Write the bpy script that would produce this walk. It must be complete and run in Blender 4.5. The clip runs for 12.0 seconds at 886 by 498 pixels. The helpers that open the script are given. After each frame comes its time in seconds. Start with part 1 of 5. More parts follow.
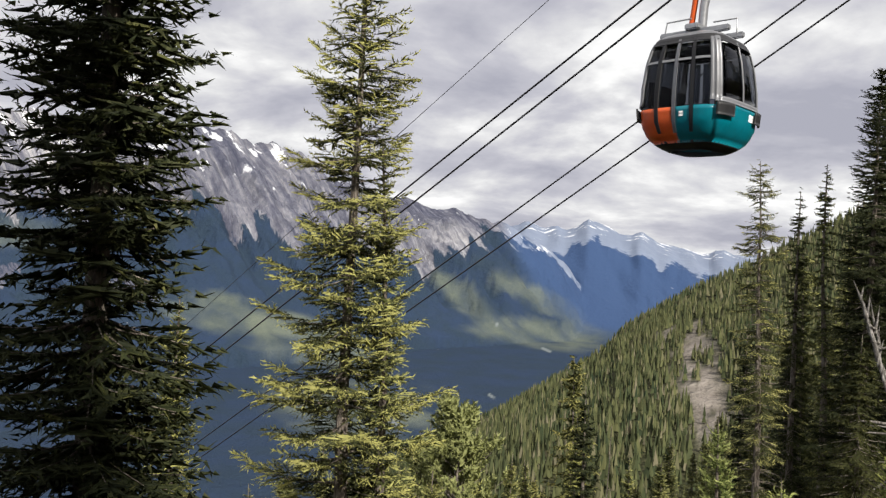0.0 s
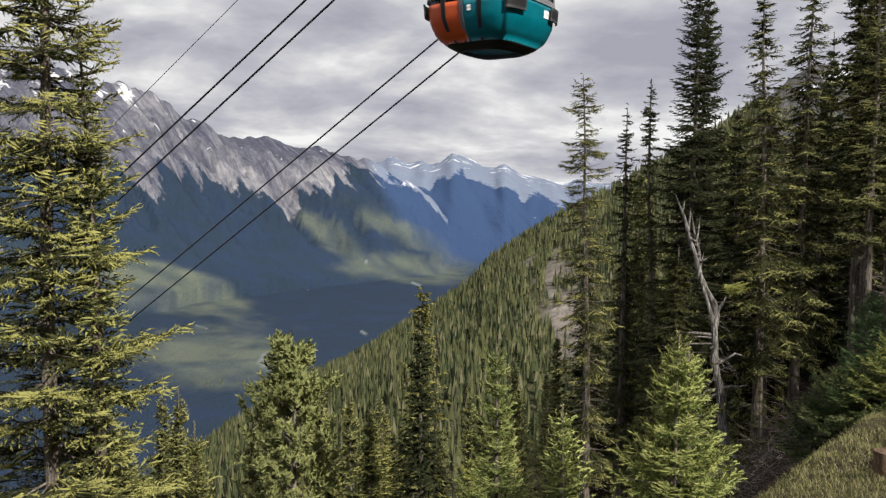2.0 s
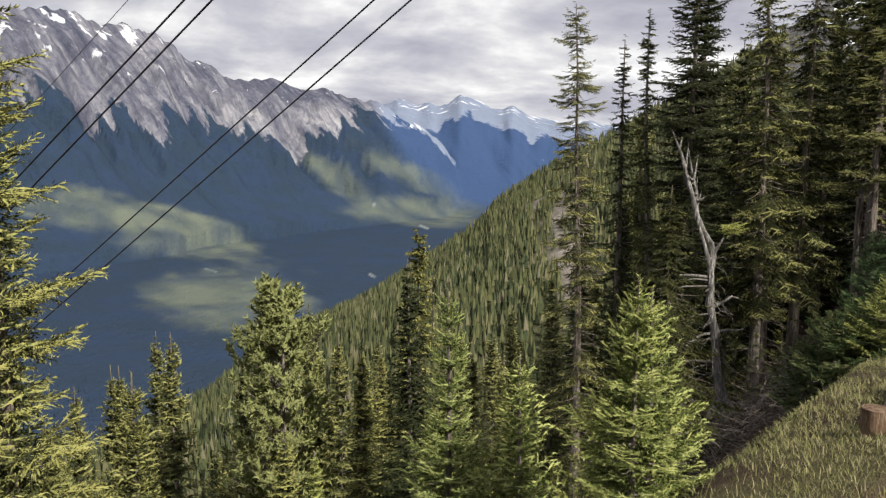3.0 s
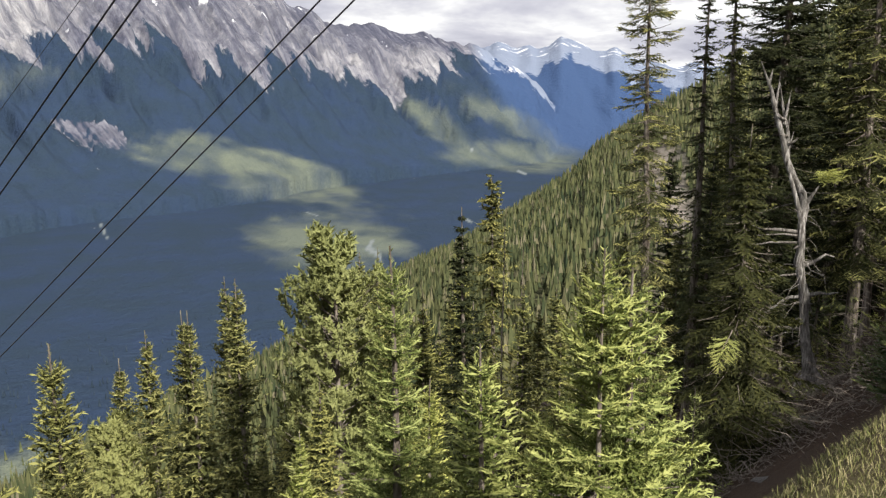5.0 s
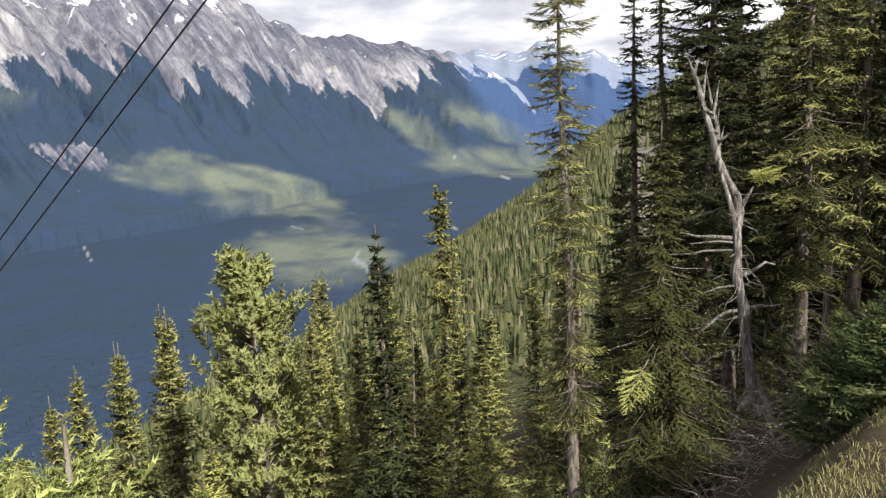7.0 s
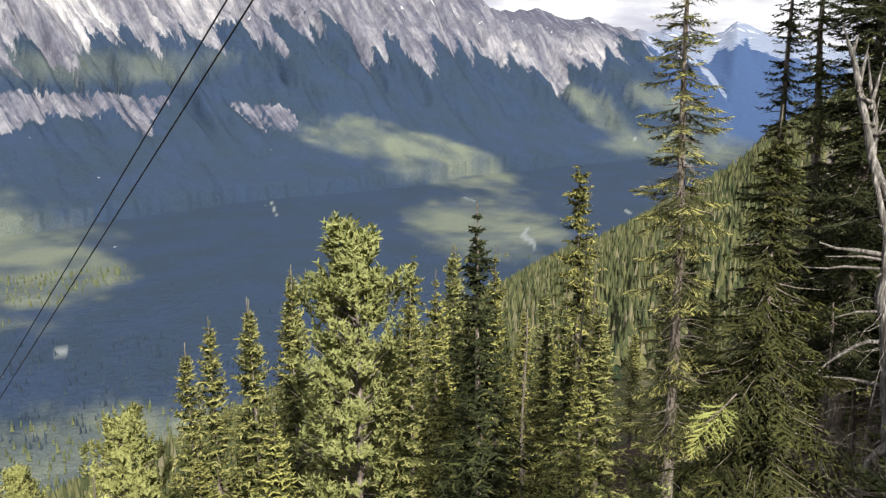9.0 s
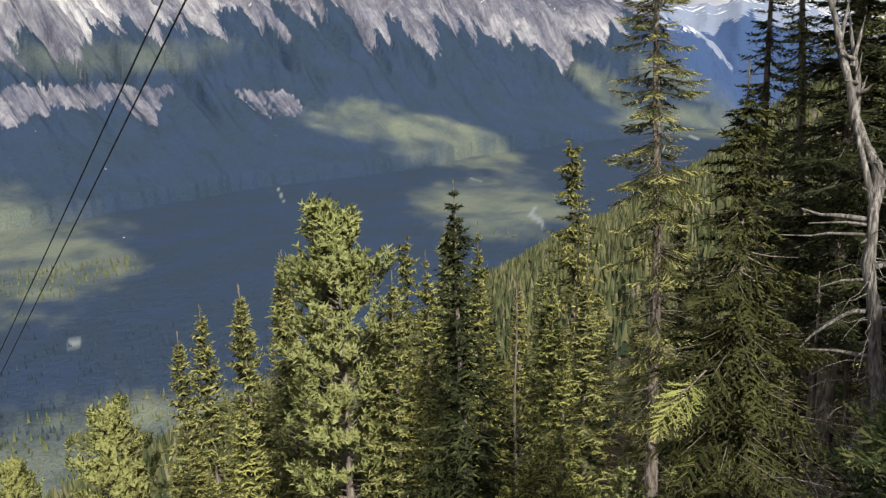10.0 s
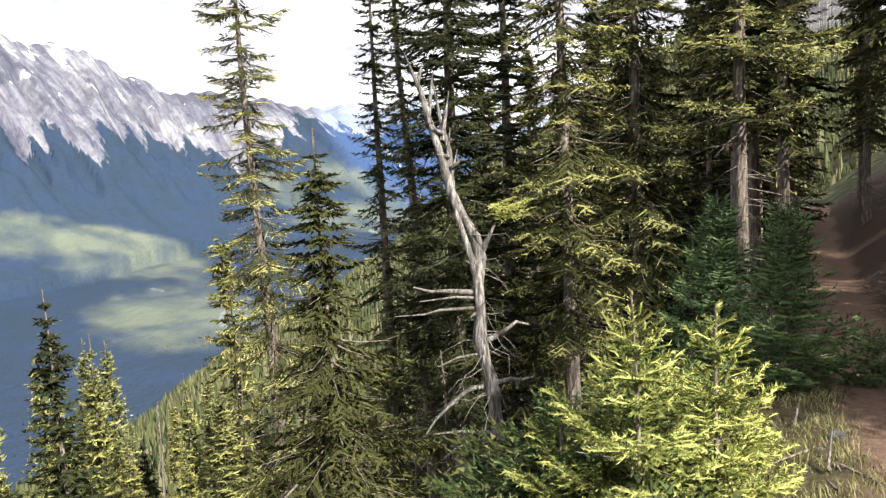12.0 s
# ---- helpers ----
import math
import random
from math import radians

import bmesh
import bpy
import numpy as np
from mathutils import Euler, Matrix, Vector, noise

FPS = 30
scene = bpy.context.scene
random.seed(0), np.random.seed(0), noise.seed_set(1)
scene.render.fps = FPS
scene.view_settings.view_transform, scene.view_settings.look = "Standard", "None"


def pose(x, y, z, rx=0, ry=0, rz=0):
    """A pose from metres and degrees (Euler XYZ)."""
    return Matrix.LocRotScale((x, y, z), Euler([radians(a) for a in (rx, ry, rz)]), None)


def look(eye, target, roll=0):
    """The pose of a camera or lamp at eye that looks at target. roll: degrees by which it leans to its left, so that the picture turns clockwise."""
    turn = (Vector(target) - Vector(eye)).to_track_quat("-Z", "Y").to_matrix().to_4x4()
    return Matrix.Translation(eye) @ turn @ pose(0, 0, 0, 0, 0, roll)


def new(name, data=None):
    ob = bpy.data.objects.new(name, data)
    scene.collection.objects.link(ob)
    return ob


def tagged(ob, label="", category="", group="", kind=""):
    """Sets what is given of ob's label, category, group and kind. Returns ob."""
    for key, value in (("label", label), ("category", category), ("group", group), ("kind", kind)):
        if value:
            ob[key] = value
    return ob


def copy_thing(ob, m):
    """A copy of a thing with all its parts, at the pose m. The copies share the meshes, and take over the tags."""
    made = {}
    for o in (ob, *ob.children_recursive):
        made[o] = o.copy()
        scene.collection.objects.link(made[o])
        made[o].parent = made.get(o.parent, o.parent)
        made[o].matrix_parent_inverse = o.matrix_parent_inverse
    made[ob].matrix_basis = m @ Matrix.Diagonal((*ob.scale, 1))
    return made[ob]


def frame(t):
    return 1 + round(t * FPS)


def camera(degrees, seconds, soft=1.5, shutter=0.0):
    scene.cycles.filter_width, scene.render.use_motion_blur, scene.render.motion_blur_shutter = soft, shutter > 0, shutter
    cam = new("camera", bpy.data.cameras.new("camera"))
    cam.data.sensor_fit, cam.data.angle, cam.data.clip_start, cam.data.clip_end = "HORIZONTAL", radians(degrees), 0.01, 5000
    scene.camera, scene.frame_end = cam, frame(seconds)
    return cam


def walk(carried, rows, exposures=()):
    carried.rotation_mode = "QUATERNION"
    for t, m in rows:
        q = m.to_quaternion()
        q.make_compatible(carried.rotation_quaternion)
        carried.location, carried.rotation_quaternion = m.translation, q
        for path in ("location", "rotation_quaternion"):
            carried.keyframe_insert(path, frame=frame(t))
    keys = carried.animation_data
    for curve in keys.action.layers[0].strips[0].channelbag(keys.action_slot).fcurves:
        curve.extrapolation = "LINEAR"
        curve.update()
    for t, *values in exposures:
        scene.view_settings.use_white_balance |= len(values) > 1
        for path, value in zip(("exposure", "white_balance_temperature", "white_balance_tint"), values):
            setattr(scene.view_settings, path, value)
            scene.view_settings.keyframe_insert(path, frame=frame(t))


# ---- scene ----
cam = camera(56.2, 12.0, soft=1.3)
METRES, EYE, TILT, LEAN, TURN = 14.0, 1.55, 0.0, 0.0, -10.3
ROWS = [
    (0.0, 0.0, 0.0, 0.0, -0.02, 0.44, -2.45),
    (0.5, 0.026, 0.0241, -0.0059, -3.63, 1.25, -1.93),
    (1.0, 0.0492, 0.0509, -0.0082, -6.09, 0.38, 0.1),
    (1.5, 0.0777, 0.0724, -0.0139, -7.67, -1.81, 0.21),
    (2.0, 0.1026, 0.0975, -0.019, -9.2, -3.71, -0.19),
    (2.5, 0.1298, 0.1242, -0.0239, -9.27, -5.77, 0.15),
    (4.5, 0.2333, 0.2581, -0.042, -4.18, -11.13, 0.1),
    (5.0, 0.2612, 0.2915, -0.0446, -1.94, -11.38, 0.54),
    (5.5, 0.2936, 0.3287, -0.0461, -0.57, -11.1, -0.23),
    (6.0, 0.3331, 0.3655, -0.0472, -3.79, -10.67, 0.07),
    (6.5, 0.3679, 0.4034, -0.0514, -3.8, -10.11, 2.27),
    (8.5, 0.5067, 0.5368, -0.0682, -0.15, -14.55, 1.13),
    (9.0, 0.522, 0.5623, -0.0698, 9.12, -12.2, 0.25),
    (9.5, 0.5408, 0.5869, -0.0738, 10.17, -12.05, 0.26),
    (10.0, 0.5685, 0.6139, -0.0857, 9.34, -13.47, 1.95),
    (10.5, 0.5959, 0.6451, -0.0961, 1.5, -13.61, 1.11),
    (11.0, 0.6224, 0.6729, -0.1056, -1.66, -12.76, 2.42),
    (11.5, 0.6457, 0.6994, -0.1125, -11.51, -13.56, 4.19),
    (11.8, 0.6612, 0.7135, -0.1156, -12.6, -11.5, 3.7),
    (12.0, 0.6716, 0.7222, -0.1172, -12.4, -7.63, 3.33),
]
walk(cam, [(t, pose(0, 0, EYE, TILT, LEAN, TURN) @ pose(METRES * x, METRES * y, METRES * z, 90 + pitch, roll, yaw)) for t, x, y, z, yaw, pitch, roll in ROWS],
     exposures=[(0.0, 0.25), (0.5, 0.0), (1.0, -0.03), (2.5, 0.18), (4.5, 0.5), (6.5, 0.55), (8.3, 1.45), (8.5, 1.45), (9.0, 0.74), (9.5, 0.15), (10.0, 0.42), (10.5, 1.0), (11.0, 1.05), (11.5, 1.12), (12.0, 1.3)])

# ---- sky and sun ----
SUN_AZ, SUN_EL = 162.0, 40.0          # degrees clockwise from +y, degrees up


def sky_world():
    world = bpy.data.worlds.new("mountain_sky")
    scene.world = world
    world.use_nodes = True
    nt = world.node_tree
    nt.nodes.clear()
    out = nt.nodes.new("ShaderNodeOutputWorld")
    bg = nt.nodes.new("ShaderNodeBackground")
    bg.inputs["Strength"].default_value = 0.1
    sky = nt.nodes.new("ShaderNodeTexSky")
    sky.sky_type = "NISHITA"
    sky.sun_disc = False
    sky.sun_elevation, sky.sun_rotation = radians(SUN_EL), radians(SUN_AZ)
    sky.altitude = 2000
    tc = nt.nodes.new("ShaderNodeTexCoord")
    sep = nt.nodes.new("ShaderNodeSeparateXYZ")
    nt.links.new(tc.outputs["Generated"], sep.inputs[0])

    def math_node(op, a, b=None):
        n = nt.nodes.new("ShaderNodeMath")
        n.operation = op
        for i, v in enumerate((a, b)):
            if v is None:
                continue
            if isinstance(v, (int, float)):
                n.inputs[i].default_value = v
            else:
                nt.links.new(v, n.inputs[i])
        return n.outputs[0]

    z = math_node("ADD", math_node("MAXIMUM", sep.outputs[2], 0.0), 0.24)
    comb = nt.nodes.new("ShaderNodeCombineXYZ")
    nt.links.new(math_node("DIVIDE", sep.outputs[0], z), comb.inputs[0])
    nt.links.new(math_node("DIVIDE", sep.outputs[1], z), comb.inputs[1])

    def noise_node(scale, detail, rough, dist=0.0):
        n = nt.nodes.new("ShaderNodeTexNoise")
        n.inputs["Scale"].default_value = scale
        n.inputs["Detail"].default_value = detail
        n.inputs["Roughness"].default_value = rough
        n.inputs["Distortion"].default_value = dist
        nt.links.new(comb.outputs[0], n.inputs["Vector"])
        return n.outputs["Fac"]

    def ramp(fac, stops):
        n = nt.nodes.new("ShaderNodeValToRGB")
        el = n.color_ramp.elements
        while len(el) < len(stops):
            el.new(0.5)
        for e, (p, c) in zip(el, stops):
            e.position, e.color = p, (*c, 1)
        nt.links.new(fac, n.inputs[0])
        return n.outputs[0]

    body = ramp(noise_node(1.75, 8, 0.55, 0.2), [(0.36, (0.46, 0.465, 0.545)), (0.47, (0.62, 0.62, 0.685)), (0.55, (0.82, 0.82, 0.84)), (0.63, (1.10, 1.10, 1.09))])
    cover = ramp(noise_node(0.5, 6, 0.55, 0.1), [(0.24, (0, 0, 0)), (0.34, (1, 1, 1))])
    gain = nt.nodes.new("ShaderNodeVectorMath")
    gain.operation = "SCALE"
    gain.inputs["Scale"].default_value = 7.9
    nt.links.new(body, gain.inputs[0])
    mix = nt.nodes.new("ShaderNodeMix")
    mix.data_type = "RGBA"
    nt.links.new(cover, mix.inputs["Factor"])
    nt.links.new(sky.outputs[0], mix.inputs["A"])
    nt.links.new(gain.outputs[0], mix.inputs["B"])
    nt.links.new(mix.outputs["Result"], bg.inputs["Color"])
    nt.links.new(bg.outputs[0], out.inputs[0])


sky_world()
sun = new("sun", bpy.data.lights.new("sun", "SUN"))
sun.data.energy, sun.data.angle, sun.data.color = 5.0, radians(0.6), (1.0, 0.94, 0.84)
_a, _e = radians(SUN_AZ), radians(SUN_EL)
SUN_FROM = Vector((math.sin(_a) * math.cos(_e), math.cos(_a) * math.cos(_e), math.sin(_e)))
sun.matrix_world = look(SUN_FROM * 50, (0, 0, 0))


# ---- materials ----
class Nodes:
    """Short names for building a node material."""

    def __init__(self, name):
        self.mat = bpy.data.materials.new(name)
        self.mat.use_nodes = True
        self.nt = self.mat.node_tree
        self.bsdf = self.nt.nodes["Principled BSDF"]
        self.outn = self.nt.nodes["Material Output"]
        self.geo = self.nt.nodes.new("ShaderNodeNewGeometry")
        self.tc = self.nt.nodes.new("ShaderNodeTexCoord")

    def link(self, a, b):
        self.nt.links.new(a, b)

    def noise(self, scale, detail=4, rough=0.6, vec=None, stretch=None):
        n = self.nt.nodes.new("ShaderNodeTexNoise")
        n.inputs["Scale"].default_value = scale
        n.inputs["Detail"].default_value = detail
        n.inputs["Roughness"].default_value = rough
        vec = vec or self.tc.outputs["Object"]
        if stretch:
            m = self.nt.nodes.new("ShaderNodeMapping")
            m.inputs["Scale"].default_value = stretch
            self.link(vec, m.inputs[0])
            vec = m.outputs[0]
        self.link(vec, n.inputs["Vector"])
        return n.outputs["Fac"]

    def ramp(self, fac, stops):
        n = self.nt.nodes.new("ShaderNodeValToRGB")
        el = n.color_ramp.elements
        while len(el) < len(stops):
            el.new(0.5)
        for e, (p, c) in zip(el, stops):
            e.position, e.color = p, (*c, 1)
        self.link(fac, n.inputs[0])
        return n.outputs[0]

    def mix(self, fac, a, b, mode="MIX"):
        n = self.nt.nodes.new("ShaderNodeMix")
        n.data_type, n.blend_type = "RGBA", mode
        for key, v in (("Factor", fac), ("A", a), ("B", b)):
            s = n.inputs[key]
            if isinstance(v, (int, float)):
                s.default_value = v
            elif isinstance(v, tuple):
                s.default_value = (*v, 1)
            else:
                self.link(v, s)
        return n.outputs["Result"]

    def scaled(self, value, k):
        n = self.nt.nodes.new("ShaderNodeMath")
        n.operation = "MULTIPLY"
        self.link(value, n.inputs[0])
        n.inputs[1].default_value = k
        return n.outputs[0]

    def attr(self, name):
        n = self.nt.nodes.new("ShaderNodeAttribute")
        n.attribute_name = name
        return n.outputs["Fac"]

    def bump(self, height, strength, distance):
        n = self.nt.nodes.new("ShaderNodeBump")
        n.inputs["Strength"].default_value = strength
        n.inputs["Distance"].default_value = distance
        self.link(height, n.inputs["Height"])
        self.link(n.outputs[0], self.bsdf.inputs["Normal"])

    def done(self, color, rough=0.8, metal=0.0, spec=0.3):
        if isinstance(color, tuple):
            self.bsdf.inputs["Base Color"].default_value = (*color, 1)
        else:
            self.link(color, self.bsdf.inputs["Base Color"])
        self.bsdf.inputs["Roughness"].default_value = rough
        self.bsdf.inputs["Metallic"].default_value = metal
        self.bsdf.inputs["Specular IOR Level"].default_value = spec
        return self.mat


def needle_material(name, dark, mid, light):
    n = Nodes(name)
    oi = n.nt.nodes.new("ShaderNodeObjectInfo")
    col = n.ramp(n.geo.outputs["Random Per Island"], [(0.0, dark), (0.5, mid), (1.0, light)])
    col = n.mix(n.ramp(n.noise(1.3, 3), [(0.35, (0, 0, 0)), (0.7, (0.6, 0.6, 0.6))]), col, mid)
    tint = n.ramp(oi.outputs["Random"], [(0.0, (0.93, 0.97, 1.0)), (1.0, (1.08, 1.03, 0.9))])
    col = n.mix(1.0, col, tint, "MULTIPLY")
    mat = n.done(col, 0.65, spec=0.18)
    tr = n.nt.nodes.new("ShaderNodeBsdfTranslucent")
    n.link(col, tr.inputs["Color"])
    mx = n.nt.nodes.new("ShaderNodeMixShader")
    mx.inputs[0].default_value = 0.18
    n.link(n.bsdf.outputs[0], mx.inputs[1])
    n.link(tr.outputs[0], mx.inputs[2])
    n.link(mx.outputs[0], n.outn.inputs["Surface"])
    return mat


NEEDLES = needle_material("spruce_needles", (0.038, 0.047, 0.019), (0.082, 0.091, 0.032), (0.15, 0.154, 0.056))
NEEDLES_TIP = needle_material("spruce_new_growth", (0.25, 0.25, 0.085), (0.33, 0.325, 0.110), (0.42, 0.405, 0.145))
# Lighter copy of the spruce needles, with sun on the tips painted in.
NEEDLES_SUNLIT = needle_material("sunlit_spruce_needles", (0.20, 0.202, 0.080), (0.28, 0.278, 0.108), (0.37, 0.36, 0.145))
# Spruce needles nearly black: the trees' shade is put into the colour.
NEEDLES_SHADED = needle_material("shaded_spruce_needles", (0.013, 0.018, 0.009), (0.028, 0.036, 0.015), (0.060, 0.067, 0.026))
NEEDLES_OLIVE = needle_material("olive_spruce_needles", (0.019, 0.024, 0.010), (0.045, 0.051, 0.018), (0.092, 0.096, 0.033))
NEEDLES_FIR = needle_material("young_fir_needles", (0.25, 0.28, 0.095), (0.37, 0.395, 0.135), (0.48, 0.50, 0.18))
NEEDLES_FIR_OLD = needle_material("old_fir_needles", (0.070, 0.095, 0.028), (0.14, 0.17, 0.046), (0.22, 0.25, 0.072))
# Fir needles in a darker green that carries the shade they stand in.
NEEDLES_FIR_SHADED = needle_material("shade_fir_needles", (0.040, 0.070, 0.030), (0.075, 0.115, 0.045), (0.12, 0.165, 0.06))
NEEDLES_PINE = needle_material("pine_needles", (0.16, 0.175, 0.065), (0.26, 0.27, 0.10), (0.35, 0.35, 0.14))


def bark_material(name, a, b, c):
    n = Nodes(name)
    f = n.noise(9, 5, 0.65, stretch=(2.2, 2.2, 0.35))
    col = n.ramp(f, [(0.36, a), (0.50, b), (0.66, c)])
    col = n.mix(n.ramp(n.noise(1.7, 3), [(0.45, (0, 0, 0)), (0.7, (0.6, 0.6, 0.6))]), col, (b[0] * 0.6, b[1] * 0.62, b[2] * 0.6))
    n.bump(f, 1.0, 0.05)
    return n.done(col, 0.9)


BARK = bark_material("spruce_bark", (0.07, 0.055, 0.045), (0.19, 0.16, 0.135), (0.34, 0.30, 0.26))
SILVERWOOD = bark_material("silver_snag_wood", (0.045, 0.038, 0.033), (0.17, 0.158, 0.146), (0.44, 0.42, 0.395))
DEADWOOD = bark_material("weathered_deadwood", (0.07, 0.06, 0.052), (0.19, 0.172, 0.155), (0.36, 0.335, 0.31))
CUTWOOD = bark_material("cut_timber", (0.08, 0.05, 0.03), (0.17, 0.11, 0.068), (0.26, 0.18, 0.12))


def ground_material():
    n = Nodes("mountain_ground")
    pos = n.geo.outputs["Position"]
    big, fine, grit = n.noise(0.9, 5, 0.6, pos), n.noise(14, 5, 0.7, pos), n.noise(60, 3, 0.7, pos)
    dirt = n.ramp(fine, [(0.25, (0.10, 0.062, 0.044)), (0.5, (0.19, 0.122, 0.09)), (0.75, (0.27, 0.19, 0.145))])
    litter = n.ramp(grit, [(0.3, (0.020, 0.014, 0.010)), (0.5, (0.062, 0.041, 0.029)), (0.7, (0.16, 0.115, 0.085))])
    litter = n.mix(n.ramp(fine, [(0.42, (0, 0, 0)), (0.62, (0.6, 0.6, 0.6))]), litter, (0.044, 0.029, 0.020))
    grass = n.ramp(fine, [(0.25, (0.05, 0.05, 0.02)), (0.5, (0.105, 0.095, 0.045)), (0.75, (0.19, 0.165, 0.09))])
    grass = n.mix(n.ramp(big, [(0.4, (0, 0, 0)), (0.62, (1, 1, 1))]), grass, litter)
    col = n.mix(n.attr("grass"), litter, grass)
    col = n.mix(n.attr("trail"), col, dirt)
    n.bump(n.mix(0.5, fine, grit), 1.0, 0.09)
    return n.done(col, 0.95, spec=0.15)


GROUND = ground_material()


def terrain_material():
    n = Nodes("mountain_terrain")
    pos = n.geo.outputs["Position"]
    fine, mid = n.noise(0.05, 6, 0.65, pos), n.noise(0.010, 6, 0.62, pos)
    stand = n.noise(0.35, 3, 0.7, pos, stretch=(1, 1, 0.25))
    uv = n.nt.nodes.new("ShaderNodeCombineXYZ")
    n.link(n.attr("rib_u"), uv.inputs[0])
    n.link(n.attr("rib_v"), uv.inputs[1])
    rib = n.noise(1.0, 9, 0.70, uv.outputs[0], stretch=(2.2, 9.0, 1))
    bed = n.noise(1.0, 6, 0.65, uv.outputs[0], stretch=(0.5, 26.0, 1))
    # Ribs light, gullies dark, greys bluish: sun, shade and haze put into colour.
    rock = n.ramp(rib, [(0.34, (0.050, 0.054, 0.088)), (0.43, (0.098, 0.102, 0.142)), (0.50, (0.165, 0.168, 0.205)), (0.58, (0.27, 0.268, 0.295)), (0.68, (0.44, 0.435, 0.445))])
    rock = n.mix(0.25, rock, n.ramp(fine, [(0.3, (0.05, 0.053, 0.08)), (0.7, (0.34, 0.338, 0.36))]))
    rock = n.mix(n.ramp(bed, [(0.48, (0, 0, 0)), (0.58, (0.5, 0.5, 0.5))]), rock, (0.085, 0.088, 0.115))
    rock = n.mix(1.0, rock, n.ramp(n.noise(1.0, 4, 0.6, uv.outputs[0], stretch=(0.45, 2.5, 1)), [(0.38, (0.58, 0.60, 0.68)), (0.60, (1.0, 1.0, 1.0))]), "MULTIPLY")
    rock = n.mix(n.scaled(n.attr("pale"), 0.75), rock, n.ramp(rib, [(0.36, (0.13, 0.133, 0.165)), (0.48, (0.34, 0.34, 0.36)), (0.60, (0.62, 0.61, 0.60))]))
    rock = n.mix(n.attr("near"), rock, n.ramp(n.noise(0.12, 6, 0.7, pos), [(0.35, (0.06, 0.06, 0.065)), (0.65, (0.20, 0.195, 0.19))]))
    # Blue haze of distance, mixed into the far range's rock colour.
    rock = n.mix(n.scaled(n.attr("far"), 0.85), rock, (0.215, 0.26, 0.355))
    # Dark blue forest: distance haze and cloud shade are put into its colour.
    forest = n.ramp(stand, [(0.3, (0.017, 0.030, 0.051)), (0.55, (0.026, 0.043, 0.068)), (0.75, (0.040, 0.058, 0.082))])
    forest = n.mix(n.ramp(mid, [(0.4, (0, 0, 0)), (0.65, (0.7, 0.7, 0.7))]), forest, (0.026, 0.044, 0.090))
    # Far forest bluer still: the same haze painted over its green.
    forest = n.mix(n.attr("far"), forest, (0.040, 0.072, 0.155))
    # Lighter green where sun falls through the clouds, put into the colour.
    sun_patch = n.ramp(stand, [(0.3, (0.105, 0.125, 0.095)), (0.55, (0.165, 0.185, 0.135)), (0.75, (0.225, 0.24, 0.17))])
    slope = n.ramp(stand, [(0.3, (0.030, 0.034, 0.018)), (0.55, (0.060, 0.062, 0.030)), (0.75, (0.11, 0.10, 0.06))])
    col = n.mix(n.attr("sun_patch"), forest, sun_patch)
    col = n.mix(n.attr("near"), col, slope)
    edge = n.nt.nodes.new("ShaderNodeMath")
    edge.operation = "MULTIPLY_ADD"
    n.link(rib, edge.inputs[0])
    edge.inputs[1].default_value = 1.1
    n.link(n.attr("rock"), edge.inputs[2])
    col = n.mix(n.ramp(n.scaled(edge.outputs[0], 0.48), [(0.47, (0, 0, 0)), (0.53, (1, 1, 1))]), col, rock)
    col = n.mix(n.attr("scree"), col, n.ramp(fine, [(0.3, (0.14, 0.12, 0.105)), (0.7, (0.36, 0.32, 0.28))]))
    streak = n.noise(1.0, 5, 0.62, uv.outputs[0], stretch=(1.1, 20.0, 1))
    cold = n.nt.nodes.new("ShaderNodeMath")
    cold.operation = "MULTIPLY_ADD"
    n.link(n.attr("snow"), cold.inputs[0])
    cold.inputs[1].default_value = 0.30
    n.link(streak, cold.inputs[2])
    col = n.mix(n.ramp(cold.outputs[0], [(0.715, (0, 0, 0)), (0.77, (0.9, 0.9, 0.9))]), col, (0.80, 0.82, 0.86))
    col = n.mix(n.attr("water"), col, (0.19, 0.215, 0.22))
    n.bump(n.mix(n.attr("rock"), n.scaled(fine, 0.3), rib), 0.6, 50.0)
    return n.done(col, 0.95, spec=0.1)


TERRAIN = terrain_material()


def simple(name, col, rough, metal=0.0, wear=0.15, scale=6.0):
    n = Nodes(name)
    f = n.noise(scale, 5, 0.65)
    lo = tuple(c * (1 - wear) for c in col)
    hi = tuple(min(1, c * (1 + wear)) for c in col)
    return n.done(n.ramp(f, [(0.3, lo), (0.7, hi)]), rough, metal, 0.5)


TEAL = simple("teal_paint", (0.0, 0.16, 0.21), 0.3)
ORANGE = simple("orange_paint", (0.62, 0.10, 0.02), 0.3)
SILVER = simple("painted_silver", (0.20, 0.205, 0.22), 0.4, 0.3)
DARK = simple("black_rubber", (0.015, 0.015, 0.017), 0.6)
STEEL = simple("galvanised_steel", (0.40, 0.41, 0.43), 0.45, 0.7)
WHITE = simple("white_enamel", (0.72, 0.73, 0.74), 0.4)
BRASS = simple("yellow_zinc", (0.42, 0.30, 0.06), 0.4, 0.6)
ROPE = simple("steel_rope", (0.035, 0.035, 0.04), 0.6, 0.4)
BOULDER = bark_material("grey_rock", (0.09, 0.085, 0.08), (0.18, 0.172, 0.162), (0.30, 0.29, 0.275))


def glass_material():
    n = Nodes("tinted_glass")
    n.bsdf.inputs["Transmission Weight"].default_value = 1.0
    n.bsdf.inputs["IOR"].default_value = 1.2
    return n.done((0.12, 0.13, 0.15), 0.03, spec=0.5)


GLASS = glass_material()


